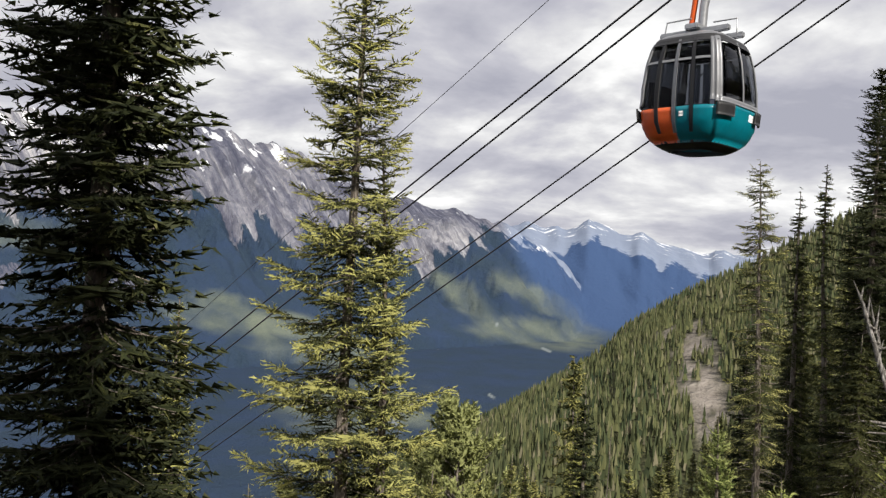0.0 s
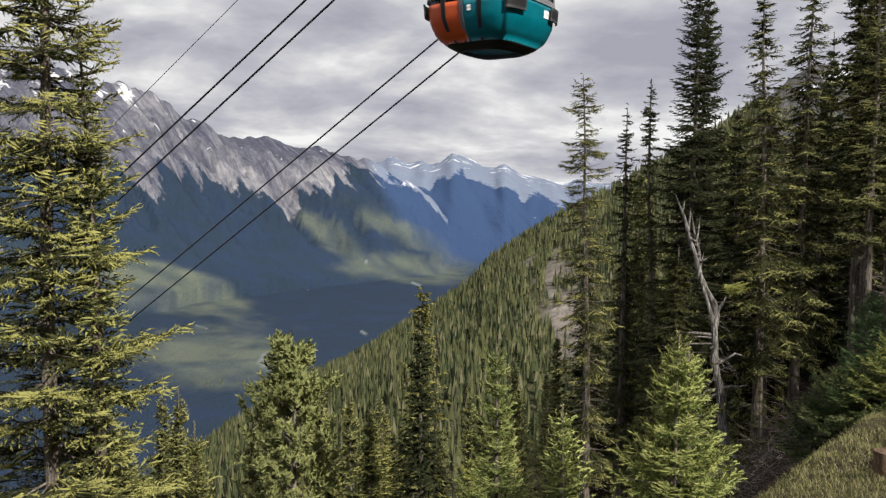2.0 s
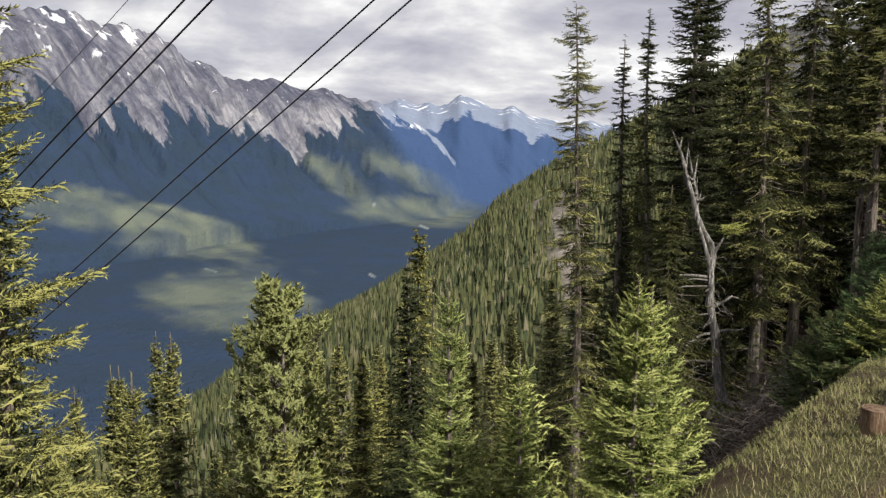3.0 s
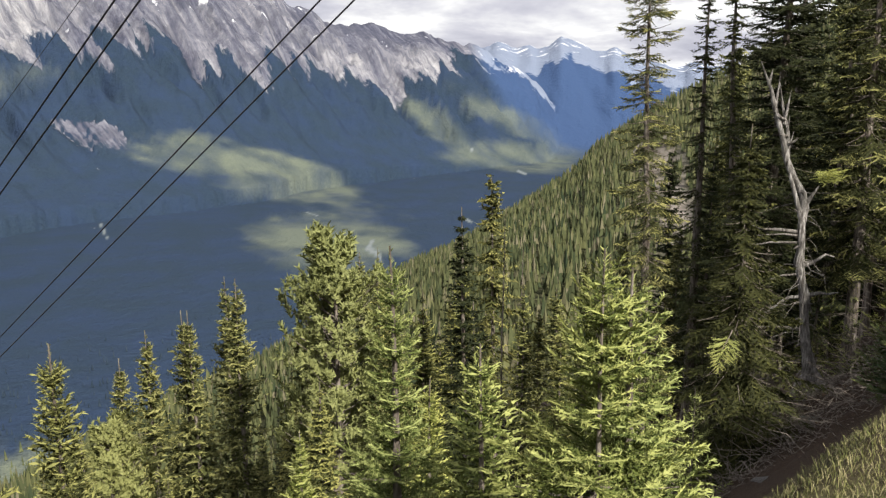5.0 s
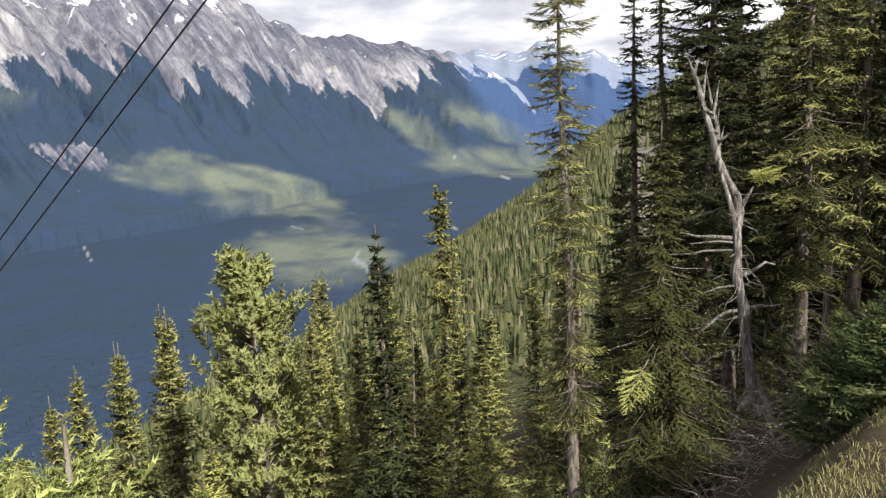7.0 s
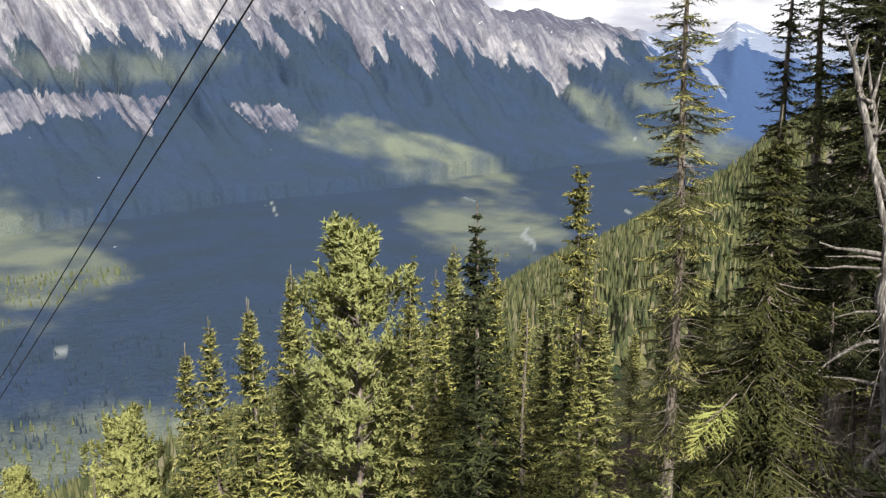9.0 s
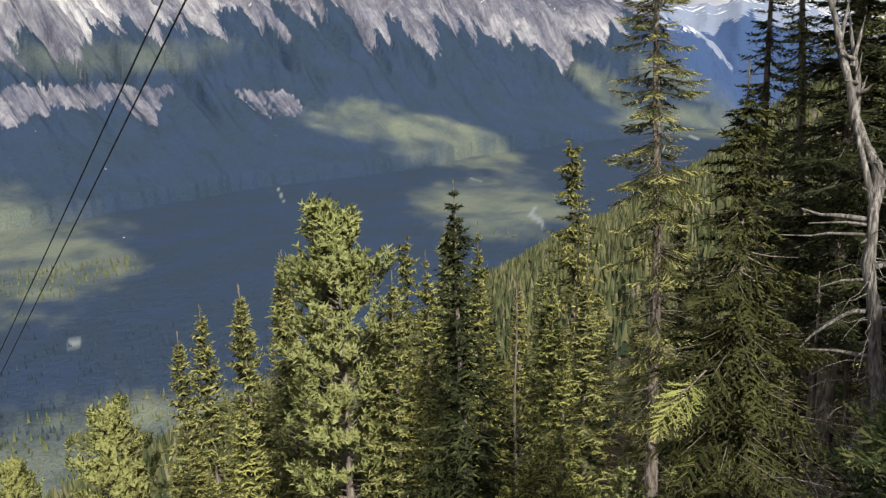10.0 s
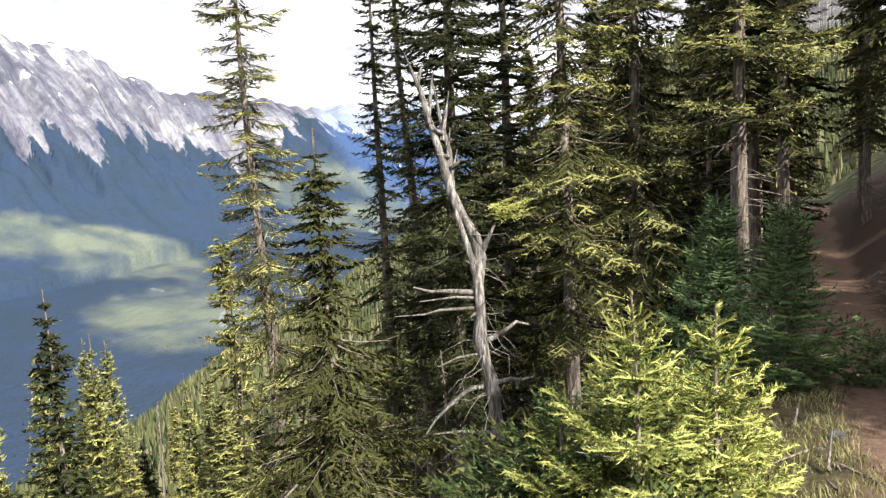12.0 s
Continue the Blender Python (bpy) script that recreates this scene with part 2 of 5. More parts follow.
# ---- mesh helpers ----
def mesh_from(name, verts, faces, mats, index=None, smooth=False):
    me = bpy.data.meshes.new(name)
    verts = np.asarray(verts, dtype=np.float32)
    faces = np.asarray(faces, dtype=np.int32)
    k = faces.shape[1]
    me.vertices.add(len(verts))
    me.vertices.foreach_set("co", verts.ravel())
    me.loops.add(faces.size)
    me.loops.foreach_set("vertex_index", faces.ravel())
    me.polygons.add(len(faces))
    me.polygons.foreach_set("loop_start", np.arange(0, faces.size, k, dtype=np.int32))
    me.polygons.foreach_set("loop_total", np.full(len(faces), k, dtype=np.int32))
    if index is not None:
        me.polygons.foreach_set("material_index", np.asarray(index, dtype=np.int32))
    me.polygons.foreach_set("use_smooth", np.full(len(faces), smooth, dtype=bool))
    for m in mats:
        me.materials.append(m)
    me.update(calc_edges=True)
    return me


def child(name, me, parent, label=""):
    ob = new(name, me)
    ob.parent = parent
    return tagged(ob, label) if label else ob


def part(name, bm, material, parent, label="", smooth=True):
    me = bpy.data.meshes.new(name)
    bm.to_mesh(me)
    bm.free()
    me.materials.append(material)
    me.polygons.foreach_set("use_smooth", [smooth] * len(me.polygons))
    return child(name, me, parent, label)


def tube(path, radii, sides=8):
    """Vertices and quads of a tapered tube along a path."""
    path, vs, fs = [Vector(p) for p in path], [], []
    for i, p in enumerate(path):
        d = (path[min(i + 1, len(path) - 1)] - path[max(i - 1, 0)]).normalized()
        side = d.cross(Vector((0.31, 0.95, 0.1))).normalized()
        up = side.cross(d)
        for k in range(sides):
            a = 2 * math.pi * k / sides
            vs.append(p + (side * math.cos(a) + up * math.sin(a)) * radii[i])
    for i in range(len(path) - 1):
        for k in range(sides):
            a, b = i * sides + k, i * sides + (k + 1) % sides
            fs.append((a, b, b + sides, a + sides))
    return [tuple(v) for v in vs], fs


class Pile:
    """Gathers quads and triangles of one mesh."""

    def __init__(self):
        self.v, self.f = [], []

    def add(self, vs, fs):
        k = len(self.v)
        self.v += vs
        self.f += [tuple(i + k for i in f) for f in fs]

    def tube(self, path, radii, sides=7):
        self.add(*tube(path, radii, sides))

    def mesh(self, name, mat, smooth=True):
        me = bpy.data.meshes.new(name)
        me.from_pydata(self.v, [], self.f)
        me.materials.append(mat)
        me.polygons.foreach_set("use_smooth", [smooth] * len(me.polygons))
        return me


# ---- the lie of the land ----
def lattice(ix, iy, seed):
    h = (ix.astype(np.int64) * 374761393 + iy.astype(np.int64) * 668265263 + seed * 974711) & 0x7FFFFFFF
    h = ((h ^ (h >> 13)) * 1274126177) & 0x7FFFFFFF
    return ((h ^ (h >> 16)) & 0xFFFF) / 65535.0


def vnoise(x, y, seed=0):
    x, y = np.asarray(x, float), np.asarray(y, float)
    ix, iy = np.floor(x), np.floor(y)
    fx, fy = x - ix, y - iy
    fx, fy = fx * fx * (3 - 2 * fx), fy * fy * (3 - 2 * fy)
    a, b = lattice(ix, iy, seed), lattice(ix + 1, iy, seed)
    c, d = lattice(ix, iy + 1, seed), lattice(ix + 1, iy + 1, seed)
    return (a * (1 - fx) + b * fx) * (1 - fy) + (c * (1 - fx) + d * fx) * fy


def fbm(x, y, octaves=5, seed=0, gain=0.5):
    total, amp, norm = 0.0, 1.0, 0.0
    for i in range(octaves):
        total = total + amp * vnoise(np.asarray(x) * 2 ** i, np.asarray(y) * 2 ** i, seed + i)
        norm += amp
        amp *= gain
    return total / norm


def step(a, b, x):
    u = np.clip((x - a) / (b - a), 0, 1)
    return u * u * (3 - 2 * u)


def along(x, y):
    return 0.801 * x + 0.599 * y, -0.599 * x + 0.801 * y


def trail_bend(s):
    """How far to the left of the straight line the trail's middle lies."""
    return -0.3 + 0.18 * np.maximum(0, s - 19.3) - 0.05 * np.maximum(0, s - 25)


def near_height(x, y):
    s, n = along(np.asarray(x, float), np.asarray(y, float))
    m = n - trail_bend(s)
    base = -0.119 * np.clip(s, -30, 40)
    left = -0.25 * np.clip(m - 0.75, 0, 1.0) - 1.0 * np.clip(m - 1.75, 0, 5.25) - 0.63 * np.clip(m - 7, 0, 55) - 0.5 * np.maximum(0, m - 62)
    right = 0.75 * np.clip(-m - 0.8, 0, 40)
    bumps = (fbm(x * 1.1, y * 1.1, 4, 3) - 0.5) * 0.22 * np.clip(np.abs(m) - 0.5, 0.12, 1)
    return base + left + right + bumps - 0.04 * (np.abs(m) < 0.6)


AZ_EL = ((-180, 12), (-150, 0), (-120, -18), (-90, -28), (-60, -30), (-30, -28), (-15, -24), (-5, -20.2), (0, -18.2), (4.7, -15.9), (9, -13.6), (12.5, -11.6), (14, -10.8),
         (18.6, -8.0), (21.5, -6.0), (23, -4.2), (25, -2.7), (28.3, -0.8), (33, 1.9), (38, 4.8), (43.2, 7.9), (47, 8.2), (60, 12), (100, 20), (150, 20), (180, 12))
ROCK_LINE = ((-40, 0.6), (-24, 0.8), (-19, 1.5), (-14, 1.3), (-10.3, 2.0), (-7.7, 2.3), (-5.5, 3.0), (-3.6, 0.9), (-1.7, 2.2), (0.5, 0.9), (2.4, 0.1), (6.4, -1.3), (8.5, -1.6), (10, -0.4), (12, 0.9), (14, 1.4), (16, 0.8), (18, -0.1), (20, -1.6), (40, -9))
SCAR_TOP = ((-60, -1.0), (-27, -1.1), (-18, -1.4), (-12.7, -1.8), (-9, -2.1), (-8.2, -3.5))
SCAR_FOOT = ((-60, -4.0), (-27.6, -4.0), (-25, -2.9), (-22.9, -3.4), (-20.5, -2.4), (-18.2, -4.1), (-16.8, -2.2), (-16.2, -1.2), (-13.6, -1.2), (-12.9, -2.6), (-9.4, -4.1), (-8.2, -3.6))
CREST = ((-60, 9), (-45, 9.2), (-30, 9.0), (-18, 8.0), (-10, 6.9), (-8, 7.5), (-5.4, 7.8), (-2, 7.0), (0.6, 6.6), (1.6, 5.8), (2.2, 5.1), (4, 4.3), (5.9, 3.75), (7.8, 3.7),
         (9.2, 3.1), (10.8, 3.3), (12.5, 2.8), (14.7, 2.2), (16.5, 1.2), (18.5, 0.2), (21, -3.0), (24, -6.0), (35, -12), (60, -12))
FAR_CREST = ((-60, 3), (10, 1), (14, 2.2), (15.9, 2.75), (17.3, 2.3), (19, 2.5), (20.2, 3.0), (21.7, 2.4), (23, 2.1), (24, 2.0), (26, 1.4), (28.2, 1.1), (29.3, 1.3), (33, 0.8), (60, 2))


def table(rows, a):
    return np.interp(a, [r[0] for r in rows], [r[1] for r in rows])


def far_land(az, r):
    """Height of the land beyond the near slope, what covers it and its painted sun patches, by bearing in degrees and
    distance.
    """
    x, y = r * np.sin(np.radians(az)), r * np.cos(np.radians(az))
    # the spur across the bowl
    el = table(AZ_EL, az)
    rc = np.interp(az, [-40, 0, 15, 60], [400, 440, 560, 620])
    zc = rc * np.tan(np.radians(el))
    zb = 170 * np.tan(np.radians(np.minimum(el - 8, -17 + 0.6 * np.maximum(0, az - 30))))
    u = np.clip((r - 170) / (rc - 170), 0, 1)
    spur = zb + (zc - zb) * (0.55 * u + 0.45 * u * u)
    spur = spur - 0.62 * np.maximum(0, r - rc) + (fbm(x / 60, y / 60, 4, 11) - 0.5) * 18 * u
    near = near_height(x, y)
    w = step(60, 190, r)
    spur = near * (1 - w) + spur * w
    knob = step(39, 42.5, az) * step(380, 500, r)
    # the valley floor
    floor = -470 + 0.1 * np.maximum(0, r - 2200) + (fbm(x / 300, y / 300, 4, 21) - 0.5) * 60
    # the first range
    crest_r = np.interp(az, [-60, -10, 10, 20, 60], [3100, 3350, 3800, 4000, 4000])
    foot_r = np.interp(az, [-60, -25, 0, 10, 20, 60], [1250, 1450, 2000, 2500, 3100, 3300])
    crest_z = crest_r * np.tan(np.radians(table(CREST, az))) + (fbm(az * 1.1, az * 0 + 3, 4, 5, 0.55) - 0.5) * 30
    v = np.clip((r - foot_r) / (crest_r - foot_r), 0, 1)
    lift = 0.42 * v + 0.58 * v ** 2.2
    lean = 15.0 * v + 1.2 * (fbm(az * 0.3, v * 2.0, 3, 29) - 0.5)
    flutes = 1 - np.abs(2 * fbm((az + lean) * 0.30, v * 1.5, 3, 31) - 1)
    flutes2 = 1 - np.abs(2 * fbm((az + lean) * 0.9, v * 6.0, 5, 37, 0.55) - 1)
    amp = (0.15 * step(0.1, 0.4, v) + 0.85 * step(0.40, 0.72, v)) * (1 - 0.8 * step(0.85, 1.0, v))
    range1 = -470 + (crest_z + 470) * lift + amp * ((flutes - 0.7) * 190 + (flutes2 - 0.7) * 110) - 1.1 * np.maximum(0, r - crest_r)
    # the far range
    crest2 = 4600 * np.tan(np.radians(table(FAR_CREST, az))) + (fbm(az * 0.8, az * 0 + 9, 4, 6, 0.5) - 0.5) * 60
    v2 = np.clip((r - 3500) / 1100, 0, 1)
    fl3 = 1 - np.abs(2 * fbm(az * 0.55 + v2 * 3, v2 * 2, 4, 41) - 1)
    range2 = -330 + (crest2 + 330) * (0.6 * v2 + 0.4 * v2 ** 2) + (fl3 - 0.7) * 45 * step(0.1, 0.5, v2) * (1 - 0.7 * step(0.85, 1, v2)) - 1.0 * np.maximum(0, r - 4600)
    land = np.maximum(np.maximum(spur, floor), np.maximum(range1, range2))
    blend = np.clip(1 - np.abs(range1 - floor) / 340, 0, 1) ** 2 * 85 * step(3300, 2700, r) * ((r > 900) & (np.maximum(range1, floor) >= land - 0.01))
    z = land + blend
    on1, on2 = (range1 >= land - 0.01) & (r > 900), (range2 >= land - 0.01) & (r > 3400)
    # what covers it
    e = np.degrees(np.arctan2(z, r))
    fingers = (fbm((az + lean) * 1.0, v * 1.4, 5, 51, 0.65) - 0.5) * 6.5 - (flutes2 - 0.7) * 2.2
    rock = np.where(on1, np.clip(0.5 + (e - table(ROCK_LINE, az) + fingers) / 3.2, 0, 1), 0)
    rock = np.maximum(rock, np.where(on2, np.clip(0.5 + (z - crest2 + 130 + (fbm(az * 1.2, r / 200, 4, 53) - 0.5) * 130) / 90, 0, 1), 0))
    ragged = fbm((az + lean) * 1.2, e * 0.5, 4, 61, 0.6) - 0.5
    scar = step(0.25, -0.15, e - table(SCAR_TOP, az) - ragged * 0.9) * step(-0.3, 0.4, e - table(SCAR_FOOT, az) + ragged * 2.6) * (az < -8)
    rock = np.maximum(rock, np.where(on1 | (r > 1300), 0.58 * scar, 0))
    rock = np.maximum(rock, np.where(r < 900, knob, 0))
    ridge = step(13.5, 15.0, az) * step(-95, -25, z - crest_z)
    snow = np.where(on1, 0.55 * step(60, 420, z) + 0.40 * ridge, 0)
    snow = np.maximum(snow, np.where(on2, 0.55 * step(-130, -10, z - crest2), 0))
    snow = np.maximum(snow, np.where(r < 900, 1.3 * knob * step(0.60, 0.66, fbm(x / 25, y / 25, 3, 73)), 0))
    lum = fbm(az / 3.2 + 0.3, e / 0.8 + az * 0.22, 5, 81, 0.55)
    sun_patch = np.zeros_like(z)
    # Patches lit between cloud shadows, painted in by bearing and elevation angle.
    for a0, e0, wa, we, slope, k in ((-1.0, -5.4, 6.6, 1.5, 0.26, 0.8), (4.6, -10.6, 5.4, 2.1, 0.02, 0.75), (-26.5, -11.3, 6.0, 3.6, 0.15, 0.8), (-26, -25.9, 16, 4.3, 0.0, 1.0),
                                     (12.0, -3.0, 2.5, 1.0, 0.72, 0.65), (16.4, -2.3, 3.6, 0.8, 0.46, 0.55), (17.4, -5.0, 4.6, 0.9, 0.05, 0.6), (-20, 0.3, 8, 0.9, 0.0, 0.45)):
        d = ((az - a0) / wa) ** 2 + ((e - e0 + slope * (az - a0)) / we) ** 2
        sun_patch = np.maximum(sun_patch, k * step(1.6, 0.1, d + (lum - 0.5) * 2.6))
    sun_patch = sun_patch * (r > 640) * np.clip(0.7 + (fbm(x / 70, y / 70, 4, 83) - 0.45) * 1.6, 0.1, 1)
    water = np.zeros_like(z)
    for a0, e0, a1, e1, w in ((7.3, -10.7, 7.0, -11.2, 0.10), (7.0, -11.2, 7.7, -11.6, 0.16), (7.7, -11.6, 7.9, -12.0, 0.10), (13.9, -9.3, 14.2, -9.5, 0.06), (17.4, -6.0, 17.9, -6.2, 0.07), (14.0, -4.5, 14.4, -4.55, 0.025), (2.9, -8.6, 3.6, -8.9, 0.03), (-10.4, -8.7, -10.1, -9.6, 0.05), (-24.4, -17.2, -23.9, -17.4, 0.17)):
        t = np.clip(((az - a0) * (a1 - a0) + (e - e0) * (e1 - e0)) / ((a1 - a0) ** 2 + (e1 - e0) ** 2), 0, 1)
        water = np.maximum(water, step(w * 1.6, w * 0.6, np.hypot(az - a0 - t * (a1 - a0), e - e0 - t * (e1 - e0)) + 0.1 * w * lum))
    water = water * (r > 1000)
    near_w = np.where(r < 1000, step(1000, 750, r) * (spur >= z - 0.01), 0)
    return z, rock, snow, np.clip(sun_patch, 0, 1), np.clip(water, 0, 1), near_w


def rib_map(az, r):
    """Bearing and rise along the slanting ribs of the ranges, and where the far range is tinted with haze."""
    crest_r = np.interp(az, [-60, -10, 10, 20, 60], [3100, 3350, 3800, 4000, 4000])
    foot_r = np.interp(az, [-60, -25, 0, 10, 20, 60], [1250, 1450, 2000, 2500, 3100, 3300])
    v = np.clip((r - foot_r) / (crest_r - foot_r), 0, 1) + np.maximum(0, r - crest_r) / 450
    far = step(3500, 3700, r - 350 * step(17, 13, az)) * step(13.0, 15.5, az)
    gully = np.exp(-((az - 27.6 + (r - 350) * 0.012) / 1.5) ** 2) * step(225, 260, r) * step(490, 430, r)
    scree = np.where(r < 900, gully * step(0.36, 0.56, fbm(az * 1.7, r / 22, 4, 67)), 0)
    pale = np.clip(step(-9, -17, az) + 1.0 * np.exp(-((az - 8.8) / 4.2) ** 2) * step(0.95, 0.75, v), 0, 1) * step(0.32, 0.60, fbm((az + 15 * v) * 0.5, v * 3, 4, 71)) * (r > 1000) * step(0.70, 0.80, v)
    return az + 15.0 * v, v, far, scree, pale


def land_height(x, y):
    r = math.hypot(x, y)
    if r < 60:
        return float(near_height(x, y))
    return float(far_land(np.array([math.degrees(math.atan2(x, y))]), np.array([r]))[0][0])


def set_attribute(me, name, values):
    a = me.attributes.new(name, "FLOAT", "POINT")
    a.data.foreach_set("value", np.asarray(values, dtype=np.float32).ravel())


def build_terrain():
    az = np.concatenate([np.arange(-180, -44, 4.0), np.arange(-44, 51, 0.16), np.arange(51, 180.1, 4.0)])
    r = np.concatenate([np.arange(54, 700, 11.0), np.arange(700, 1700, 30.0), np.arange(1700, 4100, 20.0), np.arange(4100, 4900, 32.0)])
    A, R = np.meshgrid(az, r, indexing="ij")
    z, rock, snow, sun_patch, water, near_w = far_land(A, R)
    z = z - 0.9 * step(75, 54, R)
    v = np.stack([R * np.sin(np.radians(A)), R * np.cos(np.radians(A)), z], -1).reshape(-1, 3)
    i, j = np.meshgrid(np.arange(len(az) - 1), np.arange(len(r) - 1), indexing="ij")
    a = (i * len(r) + j).ravel()
    me = mesh_from("terrain", v, np.stack([a, a + 1, a + len(r) + 1, a + len(r)], -1), [TERRAIN], smooth=True)
    for k, val in (("rock", rock), ("snow", snow), ("sun_patch", sun_patch), ("water", water), ("near", near_w), *zip(("rib_u", "rib_v", "far", "scree", "pale"), rib_map(A, R))):
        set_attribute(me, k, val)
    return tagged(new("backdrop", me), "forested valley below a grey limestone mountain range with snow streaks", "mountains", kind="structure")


def build_ground():
    sx = np.concatenate([np.arange(-60, -6, 1.5), np.arange(-6, 42, 0.20), np.arange(42, 74, 1.2)])
    nx = np.concatenate([np.arange(-60, -5, 1.5), np.arange(-5, 9, 0.17), np.arange(9, 74, 1.0)])
    S, N = np.meshgrid(sx, nx, indexing="ij")
    x, y = 0.801 * S - 0.599 * N, 0.599 * S + 0.801 * N
    z = near_height(x, y) - 1.5 * step(60, 75, np.hypot(x, y))
    m = N - trail_bend(S)
    edge = (fbm(x * 1.3, y * 1.3, 4, 91) - 0.5) * 0.7
    trail = step(0.75, 0.5, np.abs(m) + edge)
    grass = step(0.35, 0.75, m + edge) * step(2.8, 1.6, m + edge * 2) * step(24, 20, S + 3 * edge)
    i, j = np.meshgrid(np.arange(len(sx) - 1), np.arange(len(nx) - 1), indexing="ij")
    a = (i * len(nx) + j).ravel()
    me = mesh_from("ground", np.stack([x, y, z], -1).reshape(-1, 3), np.stack([a, a + len(nx), a + len(nx) + 1, a + 1], -1), [GROUND], smooth=True)
    set_attribute(me, "trail", trail)
    set_attribute(me, "grass", grass)
    return tagged(new("ground", me), "steep forest slope with dry grass and a reddish dirt trail", "ground", kind="structure")


build_terrain()
build_ground()


# ---- conifers ----
def twig_tris(rng, base, way, length, pitch_step, size, flat=0.6):
    """Needle tufts along one twig: triangles that point forwards and outwards."""
    wide = 0.19 if size > 0.07 else 0.15
    k = max(2, int(length / pitch_step))
    t = (np.arange(k) + rng.random(k)) / k
    p = base + way * (t * length)[:, None]
    side = np.cross(way, (0, 0, 1.0))
    side /= np.linalg.norm(side) + 1e-9
    up = np.cross(side, way)
    ang = np.where(np.arange(k) % 2 == 0, 0.0, math.pi) + rng.normal(0, flat, k)
    out = side * np.cos(ang)[:, None] + up * np.sin(ang)[:, None]
    d = way * 0.75 + out * 0.8
    d /= np.linalg.norm(d, axis=1)[:, None]
    ln = size * (0.7 + 0.6 * rng.random(k))[:, None]
    w = np.cross(d, rng.normal(0, 1, (k, 3)) + up)
    w = w / (np.linalg.norm(w, axis=1)[:, None] + 1e-9) * ln * wide
    return np.stack([p - w, p + w, p + d * ln], 1), t


def finger(base, way, length, r, fine):
    """The body of one twig: a blunt three-sided spindle, or two crossed blades on a small one."""
    a = np.cross(way, (0.3, 0.2, 1.0))
    a /= np.linalg.norm(a)
    b = np.cross(way, a)
    ring = [a * math.cos(q) + b * math.sin(q) for q in (0.5, 2.6, 4.7)]
    if fine < 2:
        return np.stack([np.stack((base - c * r, base + c * r, base + way * length)) for c in (a, b)])
    if fine == 2:
        mid, tip = [base + way * length * 0.55 + c * r for c in ring], base + way * length
        return np.stack([np.stack(f) for q in range(3) for f in ((base, mid[q], mid[(q + 1) % 3]), (mid[q], tip, mid[(q + 1) % 3]))])
    low, high, tip = [base + c * r * 0.7 for c in ring], [base + way * length * 0.82 + c * r for c in ring], base + way * length
    out = []
    for q in range(3):
        w = (q + 1) % 3
        out += [(low[q], low[w], high[w]), (low[q], high[w], high[q]), (high[q], high[w], tip)]
    return np.stack([np.stack(f) for f in out])


def bough(rng, length, droop, lift, fine, tipshare=0.3, spread=0.40):
    """One bough along +x: triangles (n, 3, 3), and which are new growth."""
    gap, pstep, size, around, thick = ((0.18, 0.10, 0.12, 0.7, 0.040), (0.10, 0.050, 0.070, 0.8, 0.022), (0.066, 0.020, 0.042, 1.2, 0.013), (0.044, 0.0050, 0.025, 2.0, 0.0055))[fine]
    k = max(4, int(length / gap))
    tris, tips = [], []
    ts = np.linspace(0.12, 1.0, k)
    for i, t in enumerate(ts):
        base = np.array((t * length, 0.02 * rng.normal() * length, length * (-droop * t + lift * t * t)))
        slope = -droop + 2 * lift * t
        for sgn in (1, -1) if i < k - 1 else (0,):
            l = (spread * length * (1 - t) ** 0.7 * min(1, t * 3.5) + (0.05 if fine == 3 else 0.08)) * (0.7 + 0.6 * rng.random())
            a = sgn * radians(52 + 14 * rng.normal()) * (1.0 if t < 0.9 else 0.6)
            way = np.array((math.cos(a), math.sin(a), 0.8 * slope - 0.18 + 0.16 * rng.normal()))
            way /= np.linalg.norm(way)
            fresh = rng.random() < 1.7 * tipshare * step(0.3, 0.75, t)
            body = finger(base, way, l, thick, fine)
            tris.append(body)
            tips.append(np.full(len(body), fresh))
            tr, tt = twig_tris(rng, base, way, l, pstep, size, around)
            tris.append(tr)
            tips.append((tt > 0.3) & (rng.random(len(tt)) < 2.4 * tipshare * step(0.35, 0.85, 0.75 * t + 0.35 * tt)))
            if l > 0.22 and fine:
                for q in (0.35, 0.6):
                    b = a + (1 if rng.random() < 0.5 else -1) * 0.75
                    w2 = np.array((math.cos(b), math.sin(b), way[2]))
                    tr, tt = twig_tris(rng, base + way * l * q, w2 / np.linalg.norm(w2), l * 0.45, pstep, size, around)
                    tris.append(tr)
                    tips.append((tt > 0.2) & (rng.random(len(tt)) < 2.4 * tipshare * step(0.35, 0.85, 0.75 * t + 0.35 * tt)))
        tr, tt = twig_tris(rng, base - np.array((gap, 0, 0)), np.array((1.0, 0, slope)), gap, pstep, size, around)
        tris.append(tr)
        tips.append(tt > 2)
    return np.concatenate(tris), np.concatenate(tips)


BOUGHS = {}


